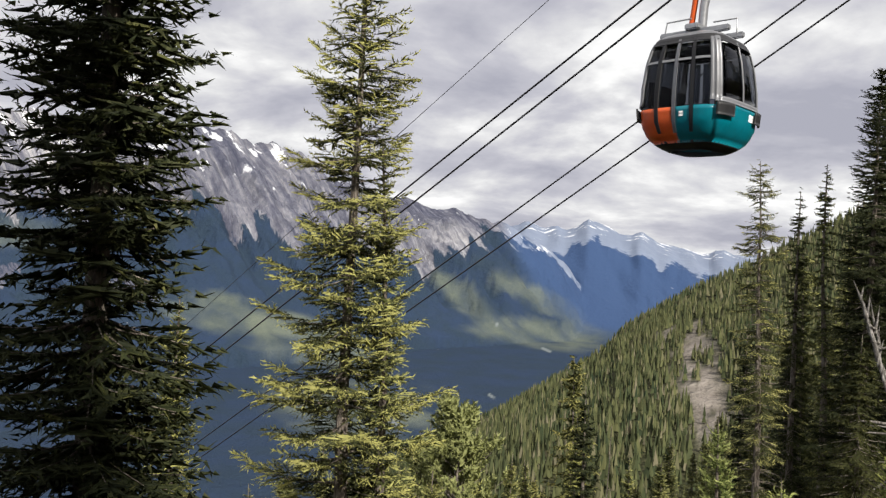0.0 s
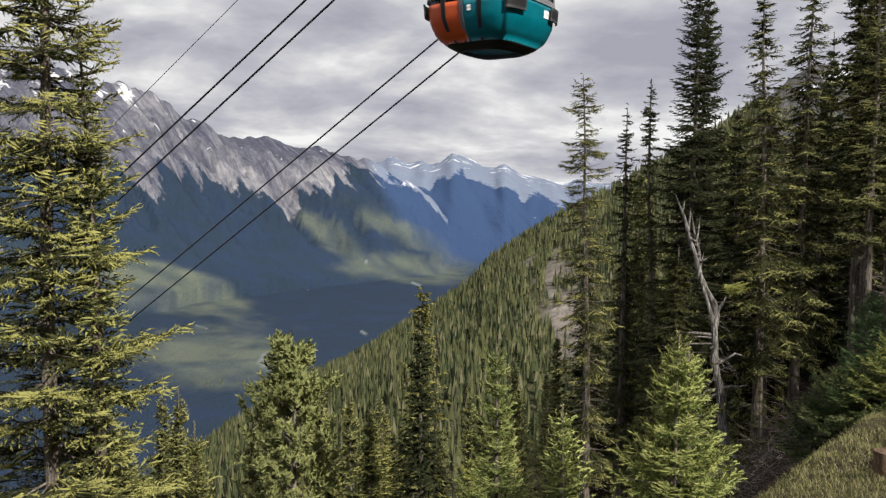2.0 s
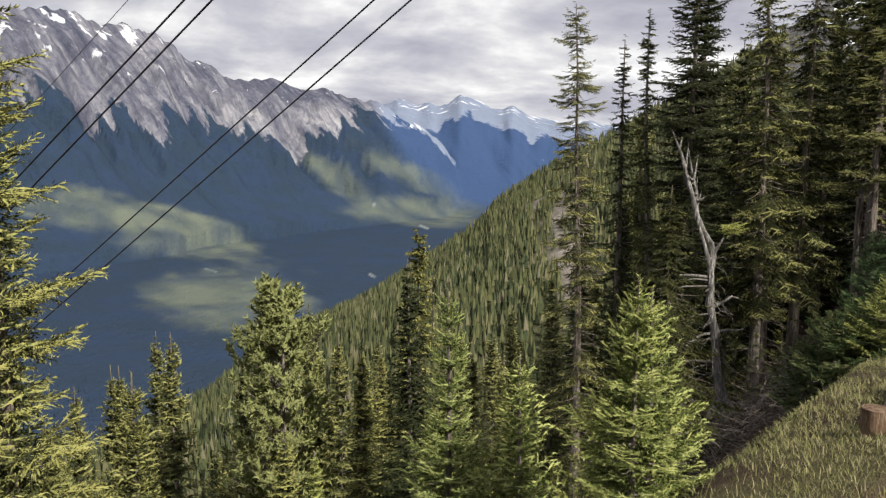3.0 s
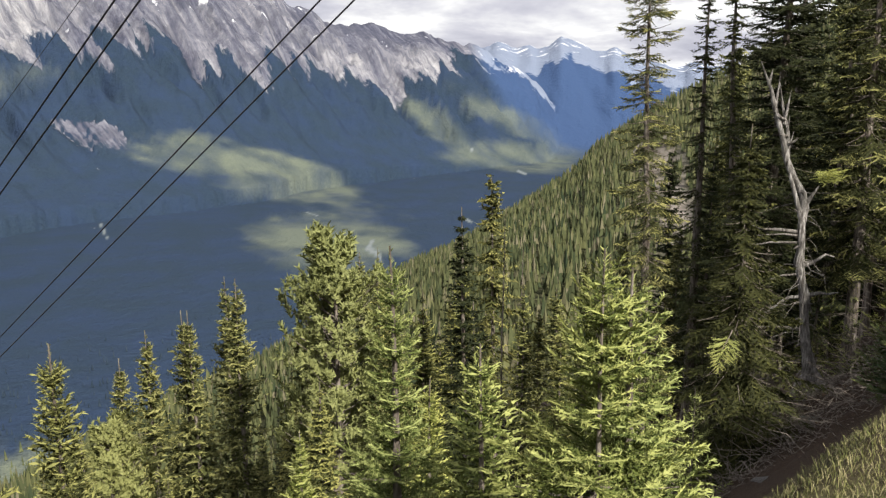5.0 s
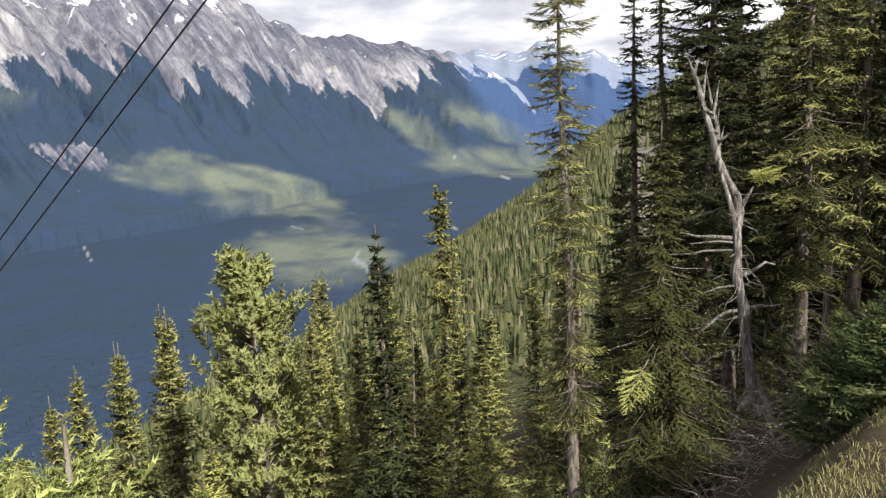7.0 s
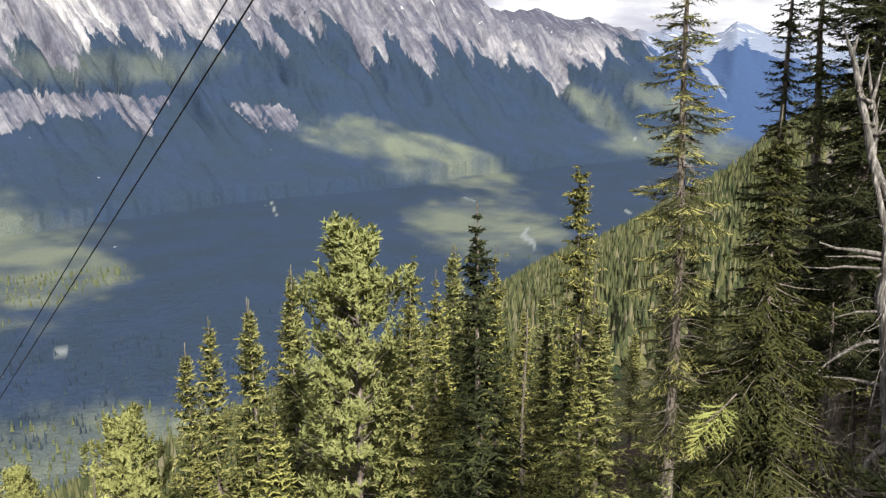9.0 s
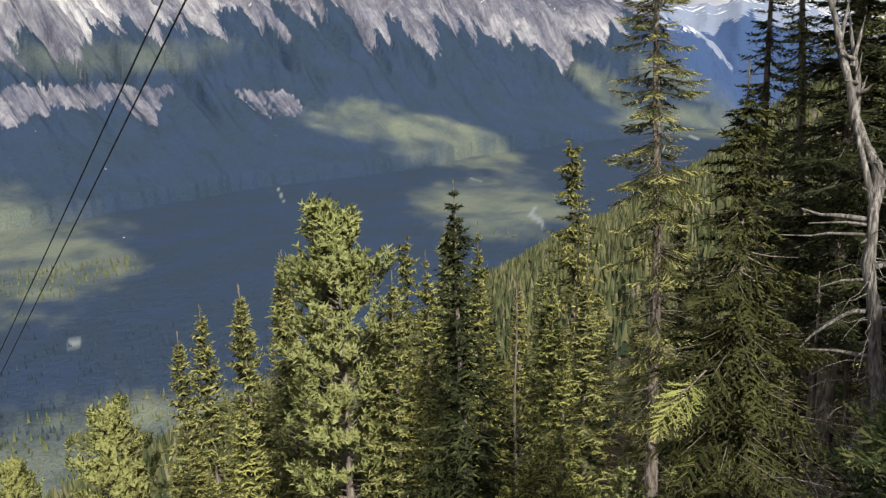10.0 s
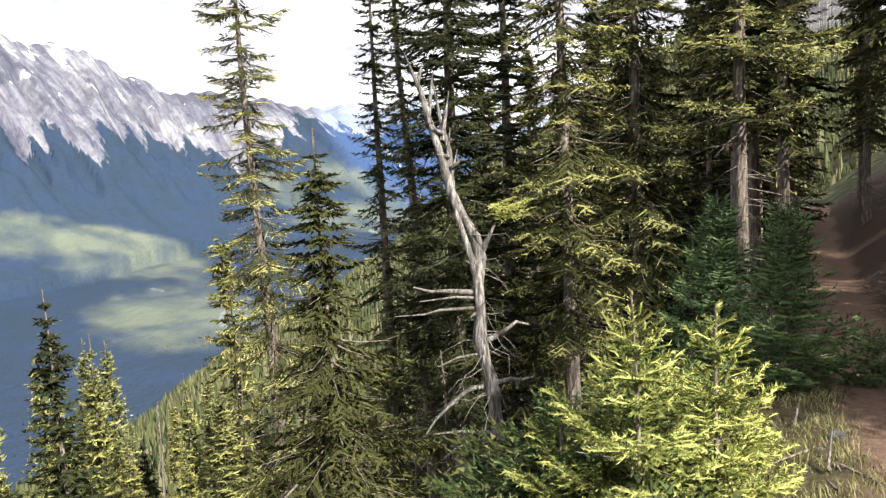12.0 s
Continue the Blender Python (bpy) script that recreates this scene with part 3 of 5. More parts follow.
def bough_of(rng, length, style, fine):
    """A bough of a style and about that length, from a small stock."""
    key = (style, fine, min((0.18, 0.35, 0.6, 0.95, 1.4, 2.0), key=lambda c: abs(c - length)), int(rng.integers(4)))
    if key not in BOUGHS:
        droop, lift, tip = {"spruce": (0.22, 0.30, 0.55), "dark": (0.25, 0.22, 0.06), "fir": (-0.10, 0.24, 0.62), "drooping": (0.50, 0.16, 0.12), "ragged": (0.62, 0.30, 0.30)}[style]
        BOUGHS[key] = bough(np.random.default_rng(sum(map(ord, style)) * 7 + key[3] * 13 + int(key[2] * 100) + fine), key[2], droop, lift, fine, tip)
    tr, tip = BOUGHS[key]
    return tr * (length / key[2]), tip


def soft_normals(me, tri, centre):
    """Lets the needle tufts catch the light as clumps: faces turn outwards and up from the stem."""
    mid = tri.mean(1)
    out = mid.copy()
    for q in (0, 1):
        out[:, q] -= np.interp(mid[:, 2], centre[:, 2], centre[:, q])
    out[:, 2] = 0
    out /= np.linalg.norm(out, axis=1)[:, None] + 0.05
    face = np.cross(tri[:, 1] - tri[:, 0], tri[:, 2] - tri[:, 0])
    face /= np.linalg.norm(face, axis=1)[:, None] + 1e-12
    n = out * 0.45 + np.array((0, 0, 0.55)) + face * 0.8
    n /= np.linalg.norm(n, axis=1)[:, None] + 1e-9
    me.polygons.foreach_set("use_smooth", np.ones(len(me.polygons), dtype=bool))
    a = me.attributes.new("custom_normal", "FLOAT_VECTOR", "POINT")
    a.data.foreach_set("vector", np.repeat(n, 3, axis=0).astype(np.float32).ravel())


def facing_out(tri, centre):
    """Turns each triangle's front outwards and up."""
    mid = tri.mean(1)
    out = mid.copy()
    for q in (0, 1):
        out[:, q] -= np.interp(mid[:, 2], centre[:, 2], centre[:, q])
    out[:, 2] = 0
    out = out / (np.linalg.norm(out, axis=1)[:, None] + 0.05) + np.array((0, 0, 0.8))
    face = np.cross(tri[:, 1] - tri[:, 0], tri[:, 2] - tri[:, 0])
    flip = (face * out).sum(1) < 0
    tri = tri.copy()
    tri[flip] = tri[flip][:, (0, 2, 1)]
    return tri


def conifer(name, label, seed, height, radius, style="spruce", fine=1, bare=0.12, gap=0.28, per=5, trunk_r=None, mats=None, sparse=0.0, lean=(0, 0), power=0.85, leader=0.0, group="conifers", dead=True):
    """A spruce or fir at the origin: trunk, crown of boughs in whorls, dead twigs low down."""
    rng = np.random.default_rng(seed)
    top = tagged(new(name, None), label, "tree", group)
    trunk_r = trunk_r or 0.011 * height + 0.02
    n = 9
    bend = rng.normal(0, 0.012 * height, (n, 2)).cumsum(0) * 0.25
    mid = [((lean[0] * t + bend[i][0] * t), (lean[1] * t + bend[i][1] * t), -0.4 + (height + 0.4) * t) for i, t in enumerate(np.linspace(0, 1, n))]
    pile = Pile()
    pile.tube(mid, [trunk_r * (1.25 if i == 0 else 1) * (1 - 0.96 * t) + 0.004 for i, t in enumerate(np.linspace(0, 1, n))], 9 if fine else 6)
    child("trunk", pile.mesh("trunk", BARK), top)
    centre = np.array(mid)
    tris, tips, twigs = [], [], Pile()
    z = height * bare
    while z < height - leader * 0.9:
        t = z / height
        axis = np.array([np.interp(z, centre[:, 2], centre[:, q]) for q in (0, 1)] + [z])
        env = radius * ((1 - t) / (1 - bare)) ** power + 0.035
        turn = rng.random() * 6.28
        count = max(3, int(round(per * (0.85 + 0.5 * rng.random()))))
        tier = 0.82 + 0.36 * rng.random()
        for b in range(count + (2 if style == "fir" else (per + 1) // 2)):
            filler = b >= count
            if rng.random() < sparse * (0.6 + 0.8 * math.sin(z * 2.1 + seed) ** 2):
                if dead and t < 0.75 and rng.random() < 0.5:
                    a = turn + 6.28 * b / count
                    l = env * (0.4 + 0.5 * rng.random())
                    twigs.tube([axis, axis + np.array((math.cos(a) * l * .5, math.sin(a) * l * .5, -0.02)), axis + np.array((math.cos(a) * l, math.sin(a) * l, -0.15 * l))], [0.012, 0.008, 0.002], 4)
                continue
            a = turn + 6.28 * (b + 0.5 * rng.random()) / count
            l = env * (0.30 + 0.35 * rng.random()) if filler else env * tier * (0.72 + 0.4 * rng.random())
            tr, tp = bough_of(rng, l, style, fine)
            tilt = radians({"spruce": -6, "dark": -8, "fir": 8, "drooping": -12, "ragged": -10}[style] + 30 * t ** 2 + (5 if style == "fir" else 8) * rng.normal())
            ct, st, ca, sa = math.cos(tilt), math.sin(tilt), math.cos(a), math.sin(a)
            m = np.array(((ca * ct, -sa, -ca * st), (sa * ct, ca, -sa * st), (st, 0, ct)))
            lift = np.array((0, 0, (rng.random() - 0.5) * gap * (1.6 if style == "ragged" or filler else 0.3)))
            tris.append(tr @ m.T + axis + lift)
            tips.append(tp)
            if fine and l > 0.5:
                end = m @ np.array((l * 0.75, 0, -0.06 * l))
                twigs.tube([axis + lift, axis + lift + end * 0.5 - np.array((0, 0, 0.03 * l)), axis + lift + end], [0.010 + 0.006 * l, 0.007, 0.003], 4)
        z += 1.12 * gap * (0.7 + 0.6 * rng.random()) * (1 - 0.5 * t)
    if dead and bare > 0.06:
        for _ in range(int(height * 3)):
            zz = height * bare * (0.25 + 0.9 * rng.random())
            a, l = rng.random() * 6.28, radius * (0.35 + 0.5 * rng.random())
            axis = np.array([np.interp(zz, centre[:, 2], centre[:, q]) for q in (0, 1)] + [zz])
            d = np.array((math.cos(a), math.sin(a), -0.25 + 0.2 * rng.random()))
            twigs.tube([axis, axis + d * l * 0.5, axis + d * l + np.array((0, 0, -0.1 * l))], [0.011, 0.007, 0.002], 4)
    if leader:
        axis = np.array(mid[-1]) - np.array((0, 0, leader))
        tr, tt = twig_tris(rng, axis, np.array((0.02, 0, 1.0)), leader, 0.006, 0.035, 2.0)
        tris.append(tr)
        tips.append(tt > 0.2)
    tri, tip = np.concatenate(tris), np.concatenate(tips)
    mats = mats or ((NEEDLES, NEEDLES_TIP) if fine else (NEEDLES, NEEDLES_SUNLIT))
    tri = facing_out(tri, centre)
    me = mesh_from("crown", tri.reshape(-1, 3), np.arange(len(tri) * 3).reshape(-1, 3), mats, tip.astype(int))
    soft_normals(me, tri, centre)
    child("crown", me, top)
    if twigs.v:
        tagged(child("branchwood", twigs.mesh("branchwood", BARK), top, "thin bare brown branches"), kind="stuff")
    return top


def pine(name, label, seed, height, radius, fine=False):
    """A pine: a bare stem, rising limbs, and round tufts of needles at their ends."""
    rng = np.random.default_rng(seed)
    top = tagged(new(name, None), label, "tree", "conifers")
    pile, limbs, tris = Pile(), Pile(), []
    mid = [(0.10 * math.sin(t * 5 + seed) * t, 0.08 * math.cos(t * 4) * t, -0.4 + (height + 0.2) * t) for t in np.linspace(0, 1, 9)]
    pile.tube(mid, [0.014 * height * (1 - 0.9 * t) + 0.012 for t in np.linspace(0, 1, 9)], 8)
    child("trunk", pile.mesh("trunk", BARK), top)
    z = height * 0.25
    while z < height:
        t = z / height
        env = radius * (0.55 + 0.45 * math.sin(min(1, (1 - t) * 1.7) * 1.6)) * (1.0 if t < 0.85 else 0.55)
        for b in range(4):
            a = rng.random() * 6.28
            d = np.array((math.cos(a), math.sin(a), 0.35 + 0.5 * t + 0.2 * rng.random()))
            l = env * (0.5 + 0.6 * rng.random())
            axis = np.array((0.1 * math.sin(t * 5 + seed) * t, 0, z))
            end = axis + d * l
            limbs.tube([axis, axis + d * l * 0.5 - np.array((0, 0, 0.08 * l)), end], [0.02, 0.014, 0.006], 5)
            for q in range(10):
                tip = axis + d * l * (0.45 + 0.55 * rng.random()) + rng.normal(0, 0.10, 3) + np.array((0, 0, 0.06))
                way = d * 0.6 + np.array((0, 0, 0.7)) + rng.normal(0, 0.4, 3)
                way /= np.linalg.norm(way)
                tr, _ = twig_tris(rng, tip - way * 0.14, way, 0.36, 0.017, 0.15, 3.0)
                tris.append(tr)
        z += 0.17
    tri = np.concatenate(tris)
    tri = facing_out(tri, np.array(mid))
    me = mesh_from("crown", tri.reshape(-1, 3), np.arange(len(tri) * 3).reshape(-1, 3), [NEEDLES_PINE])
    soft_normals(me, tri, np.array(mid))
    child("crown", me, top)
    tagged(child("limbwood", limbs.mesh("limbwood", BARK), top, "rising grey-brown limbs"), kind="stuff")
    return top


def stand(ob, x, y, turn=0.0, scale=1.0, sink=0.05, girth=1.0):
    """The pose of a tree on the ground at x, y."""
    return Matrix.Translation((x, y, land_height(x, y) - sink)) @ Matrix.Rotation(turn, 4, "Z") @ Matrix.Diagonal((scale * girth, scale * girth, scale, 1))


def place(ob, x, y, turn=0.0):
    ob.matrix_basis = stand(ob, x, y, turn)
    return ob


def tall(x, y, top_z):
    return top_z - land_height(x, y) + 0.05


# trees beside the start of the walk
SHADE = (NEEDLES_SHADED, NEEDLES)
FIR = (NEEDLES_FIR_OLD, NEEDLES_FIR)
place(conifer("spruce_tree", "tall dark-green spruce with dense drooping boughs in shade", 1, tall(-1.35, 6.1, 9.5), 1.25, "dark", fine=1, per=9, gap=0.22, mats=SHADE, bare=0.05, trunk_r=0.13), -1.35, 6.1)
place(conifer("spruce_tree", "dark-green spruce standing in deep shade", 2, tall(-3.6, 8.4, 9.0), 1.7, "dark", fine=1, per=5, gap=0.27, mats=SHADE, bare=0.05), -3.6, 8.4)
place(conifer("spruce_tree", "slender spruce with yellow-green sunlit boughs and ragged tiers", 3, tall(0.62, 10.05, 6.8), 1.4, "spruce", fine=2, per=7, gap=0.38, bare=0.14, sparse=0.08, mats=(NEEDLES_OLIVE, NEEDLES_TIP), power=0.62, lean=(0.25, 0.0), trunk_r=0.13), 0.62, 10.05, 1.0)
place(conifer("spruce_tree", "small slim spruce growing against a larger one", 4, tall(1.2, 9.9, 2.9), 0.62, "spruce", fine=2, per=5, gap=0.2, bare=0.1), 1.2, 9.9)
place(conifer("spruce_tree", "pale green spruce glimpsed behind a darker one", 15, tall(-1.9, 15.2, 0.6), 1.3, "spruce", per=5, gap=0.24, bare=0.1), -1.9, 15.2)

# unseen spruces added uphill so their shade falls on the trees at the start
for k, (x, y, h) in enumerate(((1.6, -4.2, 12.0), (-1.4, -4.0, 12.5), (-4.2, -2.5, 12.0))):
    place(conifer("spruce_tree", "unseen tall dark spruce on the uphill bank, added for its shade", 40 + k, h, 1.7, "dark", fine=0, per=7, gap=0.3, mats=SHADE, bare=0.1), x, y)

# young firs on the grassy edge of the trail
place(conifer("young_fir", "bright yellow-green young fir with an upright leader", 5, tall(5.94, 7.1, 0.12), 0.62, "fir", fine=3, per=7, gap=0.25, bare=0.02, mats=FIR, leader=0.24, power=0.85, dead=False, trunk_r=0.022), 5.94, 7.1)
place(conifer("young_fir", "bright green young fir in sun, second stem of a pair", 6, tall(6.17, 7.22, -0.02), 0.5, "fir", fine=3, per=7, gap=0.25, bare=0.02, mats=FIR, leader=0.2, power=0.75, dead=False), 6.17, 7.22)
place(conifer("young_fir", "sunlit green fir, taller than a person", 7, tall(5.24, 9.4, -0.27), 0.74, "fir", fine=3, per=7, gap=0.25, bare=0.03, mats=FIR, leader=0.2, power=0.8, dead=False), 5.24, 9.4)
place(conifer("young_fir", "bushy yellow-green young fir beside the trail", 8, tall(13.5, 11.7, -0.91), 0.68, "fir", fine=3, per=7, gap=0.22, bare=0.02, mats=FIR, leader=0.25, power=0.95, dead=False, trunk_r=0.020), 13.5, 11.7)
place(conifer("young_fir", "pale green young fir, twin of the bushy one", 18, tall(13.91, 11.61, -1.02), 0.6, "fir", fine=3, per=7, gap=0.22, bare=0.02, mats=FIR, leader=0.28, power=0.95, dead=False, trunk_r=0.020), 13.91, 11.61)
place(conifer("young_fir", "low green fir half hidden behind a brighter one", 19, tall(13.25, 12.1, -1.5), 0.85, "fir", fine=3, per=5, gap=0.2, bare=0.02, mats=(NEEDLES_FIR_SHADED, NEEDLES_FIR_SHADED), leader=0.15, power=0.8, dead=False), 13.25, 12.1)
place(conifer("young_fir", "small yellow-green fir below the grassy edge", 20, tall(5.80, 8.9, -0.92), 0.6, "fir", fine=2, per=5, gap=0.17, bare=0.02, mats=FIR, leader=0.2, power=0.8, dead=False), 5.80, 8.9)
place(conifer("young_fir", "small fir with upright new shoots", 21, tall(6.07, 12.21, -2.4), 0.55, "fir", fine=2, per=5, gap=0.17, bare=0.02, mats=FIR, leader=0.22, power=0.8, dead=False), 6.07, 12.21)
place(conifer("young_fir", "slim light-green fir on the steep slope", 22, tall(4.57, 13.79, -3.55), 0.5, "fir", fine=1, per=5, gap=0.18, bare=0.02, mats=FIR, leader=0.2, power=0.8, dead=False), 4.57, 13.79)
place(conifer("young_fir", "dark green young fir at the edge of the trail", 23, tall(17.07, 14.3, -0.78), 0.68, "fir", fine=2, per=6, gap=0.16, bare=0.02, mats=(NEEDLES_FIR_SHADED, NEEDLES_FIR_SHADED), leader=0.28, power=0.8, dead=False), 17.07, 14.3)
place(conifer("young_fir", "dark green young fir in the shade of taller trees", 24, tall(17.9, 16.24, -0.9), 0.85, "fir", fine=2, per=6, gap=0.17, bare=0.02, mats=(NEEDLES_FIR_SHADED, NEEDLES_FIR_SHADED), leader=0.25, power=0.8, dead=False), 17.9, 16.24)
place(conifer("young_fir", "low shaded green fir with straight leader", 25, tall(15.6, 14.3, -2.1), 0.8, "fir", fine=2, per=6, gap=0.16, bare=0.02, mats=(NEEDLES_FIR_SHADED, NEEDLES_FIR_SHADED), leader=0.25, power=0.8, dead=False), 15.6, 14.3)
place(conifer("young_fir", "tiny green fir at the trail edge", 26, tall(17.9, 14.0, -2.2), 0.42, "fir", fine=2, per=5, gap=0.12, bare=0.02, mats=(NEEDLES_FIR_SHADED, NEEDLES_FIR_SHADED), leader=0.1, power=0.8, dead=False), 17.9, 14.0)

place(conifer("young_fir", "grey-green young fir with pale upright shoots on the slope", 27, tall(2.14, 11.96, -1.58), 0.85, "fir", fine=2, per=7, gap=0.2, bare=0.02, mats=(NEEDLES, NEEDLES_PINE), leader=0.25, power=0.8, dead=False), 2.14, 11.96)

# bushy low firs round the bright pair
for k, (x, y, h, r) in enumerate(((13.1, 12.3, 1.1, 0.8), (13.0, 12.9, 1.1, 0.75), (13.75, 12.25, 0.9, 0.6), (13.45, 11.35, 0.45, 0.4), (14.3, 12.6, 0.8, 0.55))):
    place(conifer("young_fir", "low bushy dark-green fir at the foot of brighter ones", 70 + k, h, r, "fir", fine=2, per=7, gap=0.15, bare=0.02, mats=(NEEDLES_FIR_SHADED, NEEDLES), leader=0.08, power=0.6, dead=False), x, y)

# the tall trees at the foot of the bend
place(conifer("spruce_tree", "tall thin spruce with a long bare stem and ragged tufts", 9, tall(13.5, 22.0, 4.7), 0.95, "ragged", fine=2, per=7, gap=0.31, bare=0.2, sparse=0.60, mats=(NEEDLES_OLIVE, NEEDLES_SUNLIT), power=0.3, trunk_r=0.15), 13.5, 22.0)
place(conifer("spruce_tree", "slim dark spruce beside a taller ragged one", 16, tall(16.6, 25.2, 4.2), 0.95, "ragged", per=5, gap=0.32, bare=0.15, sparse=0.35, power=0.6, mats=(NEEDLES_OLIVE, NEEDLES)), 16.6, 25.2)
place(conifer("spruce_tree", "very thin spruce with a small dark tip", 17, tall(17.0, 24.0, 5.0), 0.75, "ragged", per=5, gap=0.28, bare=0.2, sparse=0.3, power=0.6), 17.0, 24.0)
place(conifer("fir_tree", "broad dark fir with drooping boughs and bright tips", 10, tall(13.4, 17.6, 0.1), 2.05, "drooping", fine=1, per=7, gap=0.27, bare=0.03, leader=0.3, power=1.0, sparse=0.22, mats=(NEEDLES_OLIVE, NEEDLES)), 13.4, 17.6)
place(conifer("spruce_tree", "tall dark spruce behind the dead snag", 11, tall(16.95, 22.2, 7.7), 1.75, "dark", per=7, gap=0.38, mats=(NEEDLES_SHADED, NEEDLES_OLIVE), bare=0.22, sparse=0.12, power=0.55), 16.95, 22.2)
place(conifer("spruce_tree", "dark spruce deep in the forest", 31, tall(19.8, 25.6, 8.2), 1.5, "dark", fine=0, per=5, gap=0.40, mats=SHADE, bare=0.15, sparse=0.2, power=0.6), 19.8, 25.6)
place(conifer("spruce_tree", "dense dark spruce with light-tipped boughs", 12, tall(18.6, 20.9, 7.2), 1.5, "ragged", per=6, gap=0.36, mats=(NEEDLES_OLIVE, NEEDLES_SUNLIT), bare=0.2, sparse=0.25, power=0.6), 18.6, 20.9)
place(conifer("spruce_tree", "tall green spruce at the edge of the forest", 13, tall(20.2, 21.2, 8.2), 1.5, "ragged", per=6, gap=0.36, mats=(NEEDLES_OLIVE, NEEDLES_SUNLIT), bare=0.22, sparse=0.25, power=0.55), 20.2, 21.2)
place(conifer("spruce_tree", "tall spruce with a long pale trunk", 14, tall(21.5, 19.8, 8.6), 1.6, "spruce", per=5, gap=0.36, mats=(NEEDLES_OLIVE, NEEDLES_SUNLIT), bare=0.3, sparse=0.25, power=0.6), 21.5, 19.8)

# the forest edge where the trail turns
for k, (x, y, h, bare) in enumerate(((24.6, 21.9, 13.5, 0.3), (24.2, 22.9, 13.0, 0.42), (26.9, 20.6, 14.0, 0.45), (27.6, 19.0, 13.5, 0.45), (25.4, 23.6, 14.0, 0.3), (29.0, 21.0, 14.0, 0.4), (25.9, 20.0, 13.0, 0.4), (37.7, 31.0, 15.0, 0.25), (41.5, 34.5, 15.0, 0.2), (36.5, 33.5, 14.0, 0.2), (30.9, 24.2, 13.0, 0.35))):
    place(conifer("spruce_tree", "tall dark forest spruce with a bare grey lower trunk", 60 + k, h, 1.35, "ragged", fine=0, per=6, gap=0.32, bare=bare, sparse=0.3, power=0.5, mats=(NEEDLES_OLIVE, NEEDLES)), x, y)

# ---- a small stock of trees of the middle distance, 10 m tall ----
STOCK = [
    conifer("spruce_tree", "yellow-green spruce on the steep slope", 101, 10, 2.0, "spruce", fine=0, leader=0.35, per=6, gap=0.42, bare=0.1, dead=False, power=1.15, sparse=0.2),
    conifer("spruce_tree", "slim yellow-green spruce on the steep slope", 102, 10, 1.5, "spruce", fine=0, leader=0.35, per=5, gap=0.36, bare=0.12, power=0.95, sparse=0.2),
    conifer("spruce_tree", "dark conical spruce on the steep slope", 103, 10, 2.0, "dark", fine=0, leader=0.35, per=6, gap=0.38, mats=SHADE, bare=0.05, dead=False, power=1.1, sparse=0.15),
    conifer("spruce_tree", "ragged spruce with bare lower trunk", 104, 10, 1.1, "ragged", fine=0, per=5, gap=0.33, bare=0.3, sparse=0.25, power=0.5),
    conifer("spruce_tree", "sunlit spruce with light needle tips", 105, 10, 1.8, "spruce", fine=0, leader=0.35, per=6, gap=0.40, bare=0.08, mats=(NEEDLES, NEEDLES_TIP), dead=False, power=1.15, sparse=0.15),
    pine("pine_tree", "pale green pine with rounded crown and bare limbs", 106, 10, 1.7),
]
STOCK.append(conifer("young_fir", "low green fir covering the slope", 107, 10, 3.6, "fir", fine=0, per=5, gap=1.9, bare=0.02, mats=(NEEDLES, NEEDLES_FIR), dead=False, power=0.9))
USED = set()


def from_stock(kind, x, y, height, turn=0.0, girth=1.0):
    """Stands a tree of the stock, of that height, on the land."""
    m = stand(None, x, y, turn, height / 10.0, 0.1, girth)
    if kind not in USED:
        USED.add(kind)
        STOCK[kind].matrix_basis = m
        return STOCK[kind]
    return copy_thing(STOCK[kind], m @ Matrix.Diagonal((*(1 / q for q in STOCK[kind].scale), 1)))


# trees picked out against the valley: kind, x, y, height of the tip
for kind, x, y, top, girth in (
        (5, 6.4, 30.7, -4.5, 1.0), (1, 10.6, 59.6, -10.5, 1.0), (1, 2.0, 44.8, -8.4, 0.9), (0, 0.0, 45.0, -10.0, 1.0), (0, -3.1, 44.8, -12.2, 1.1), (1, -1.6, 44.0, -10.6, 1.0),
        (2, 9.95, 26.3, -2.55, 1.05), (3, 15.6, 43.5, -3.7, 0.9), (1, 2.75, 41.0, -7.6, 1.0), (0, 0.45, 43.2, -9.6, 1.0)):
    from_stock(kind, x, y, tall(x, y, top), x * 2.3 + y, girth)
for kind, x, y, top, girth in (
        (3, 7.75, 47.7, -8.8, 0.8), (5, -1.3, 31.7, -10.7, 1.0), (5, -10.3, 41.8, -17.7, 0.9), (4, 8.8, 38.7, -7.2, 1.0), (1, 9.9, 44.7, -7.3, 0.8), (0, 12.9, 41.5, -9.4, 1.0),
        (1, 15.3, 51.3, -11.1, 1.0), (4, 7.0, 34.7, -7.8, 0.9), (0, 0.2, 21.2, -6.4, 1.1)):
    from_stock(kind, x, y, tall(x, y, top), x * 1.3 + y, girth)
for kind, x, y, top, girth in (
        (0, 5.3, 33.8, -7.4, 1.0), (4, 9.85, 33.4, -6.7, 1.1), (1, 17.4, 35.4, -6.2, 1.0), (4, 12.4, 28.7, -5.3, 0.9), (4, 10.6, 28.9, -4.1, 0.9), (0, 8.1, 28.9, -5.4, 1.0),
        (4, 12.0, 24.0, -5.4, 1.0), (0, 15.9, 28.5, -3.6, 1.0)):
    from_stock(kind, x, y, tall(x, y, top), x * 1.7 + y, girth)

# the rest of the slope below, lower than the view over the valley
rng = np.random.default_rng(5)
spots = []


def crowded(x, y, gap):
    return any((x - a) ** 2 + (y - b) ** 2 < gap * gap for a, b in spots)


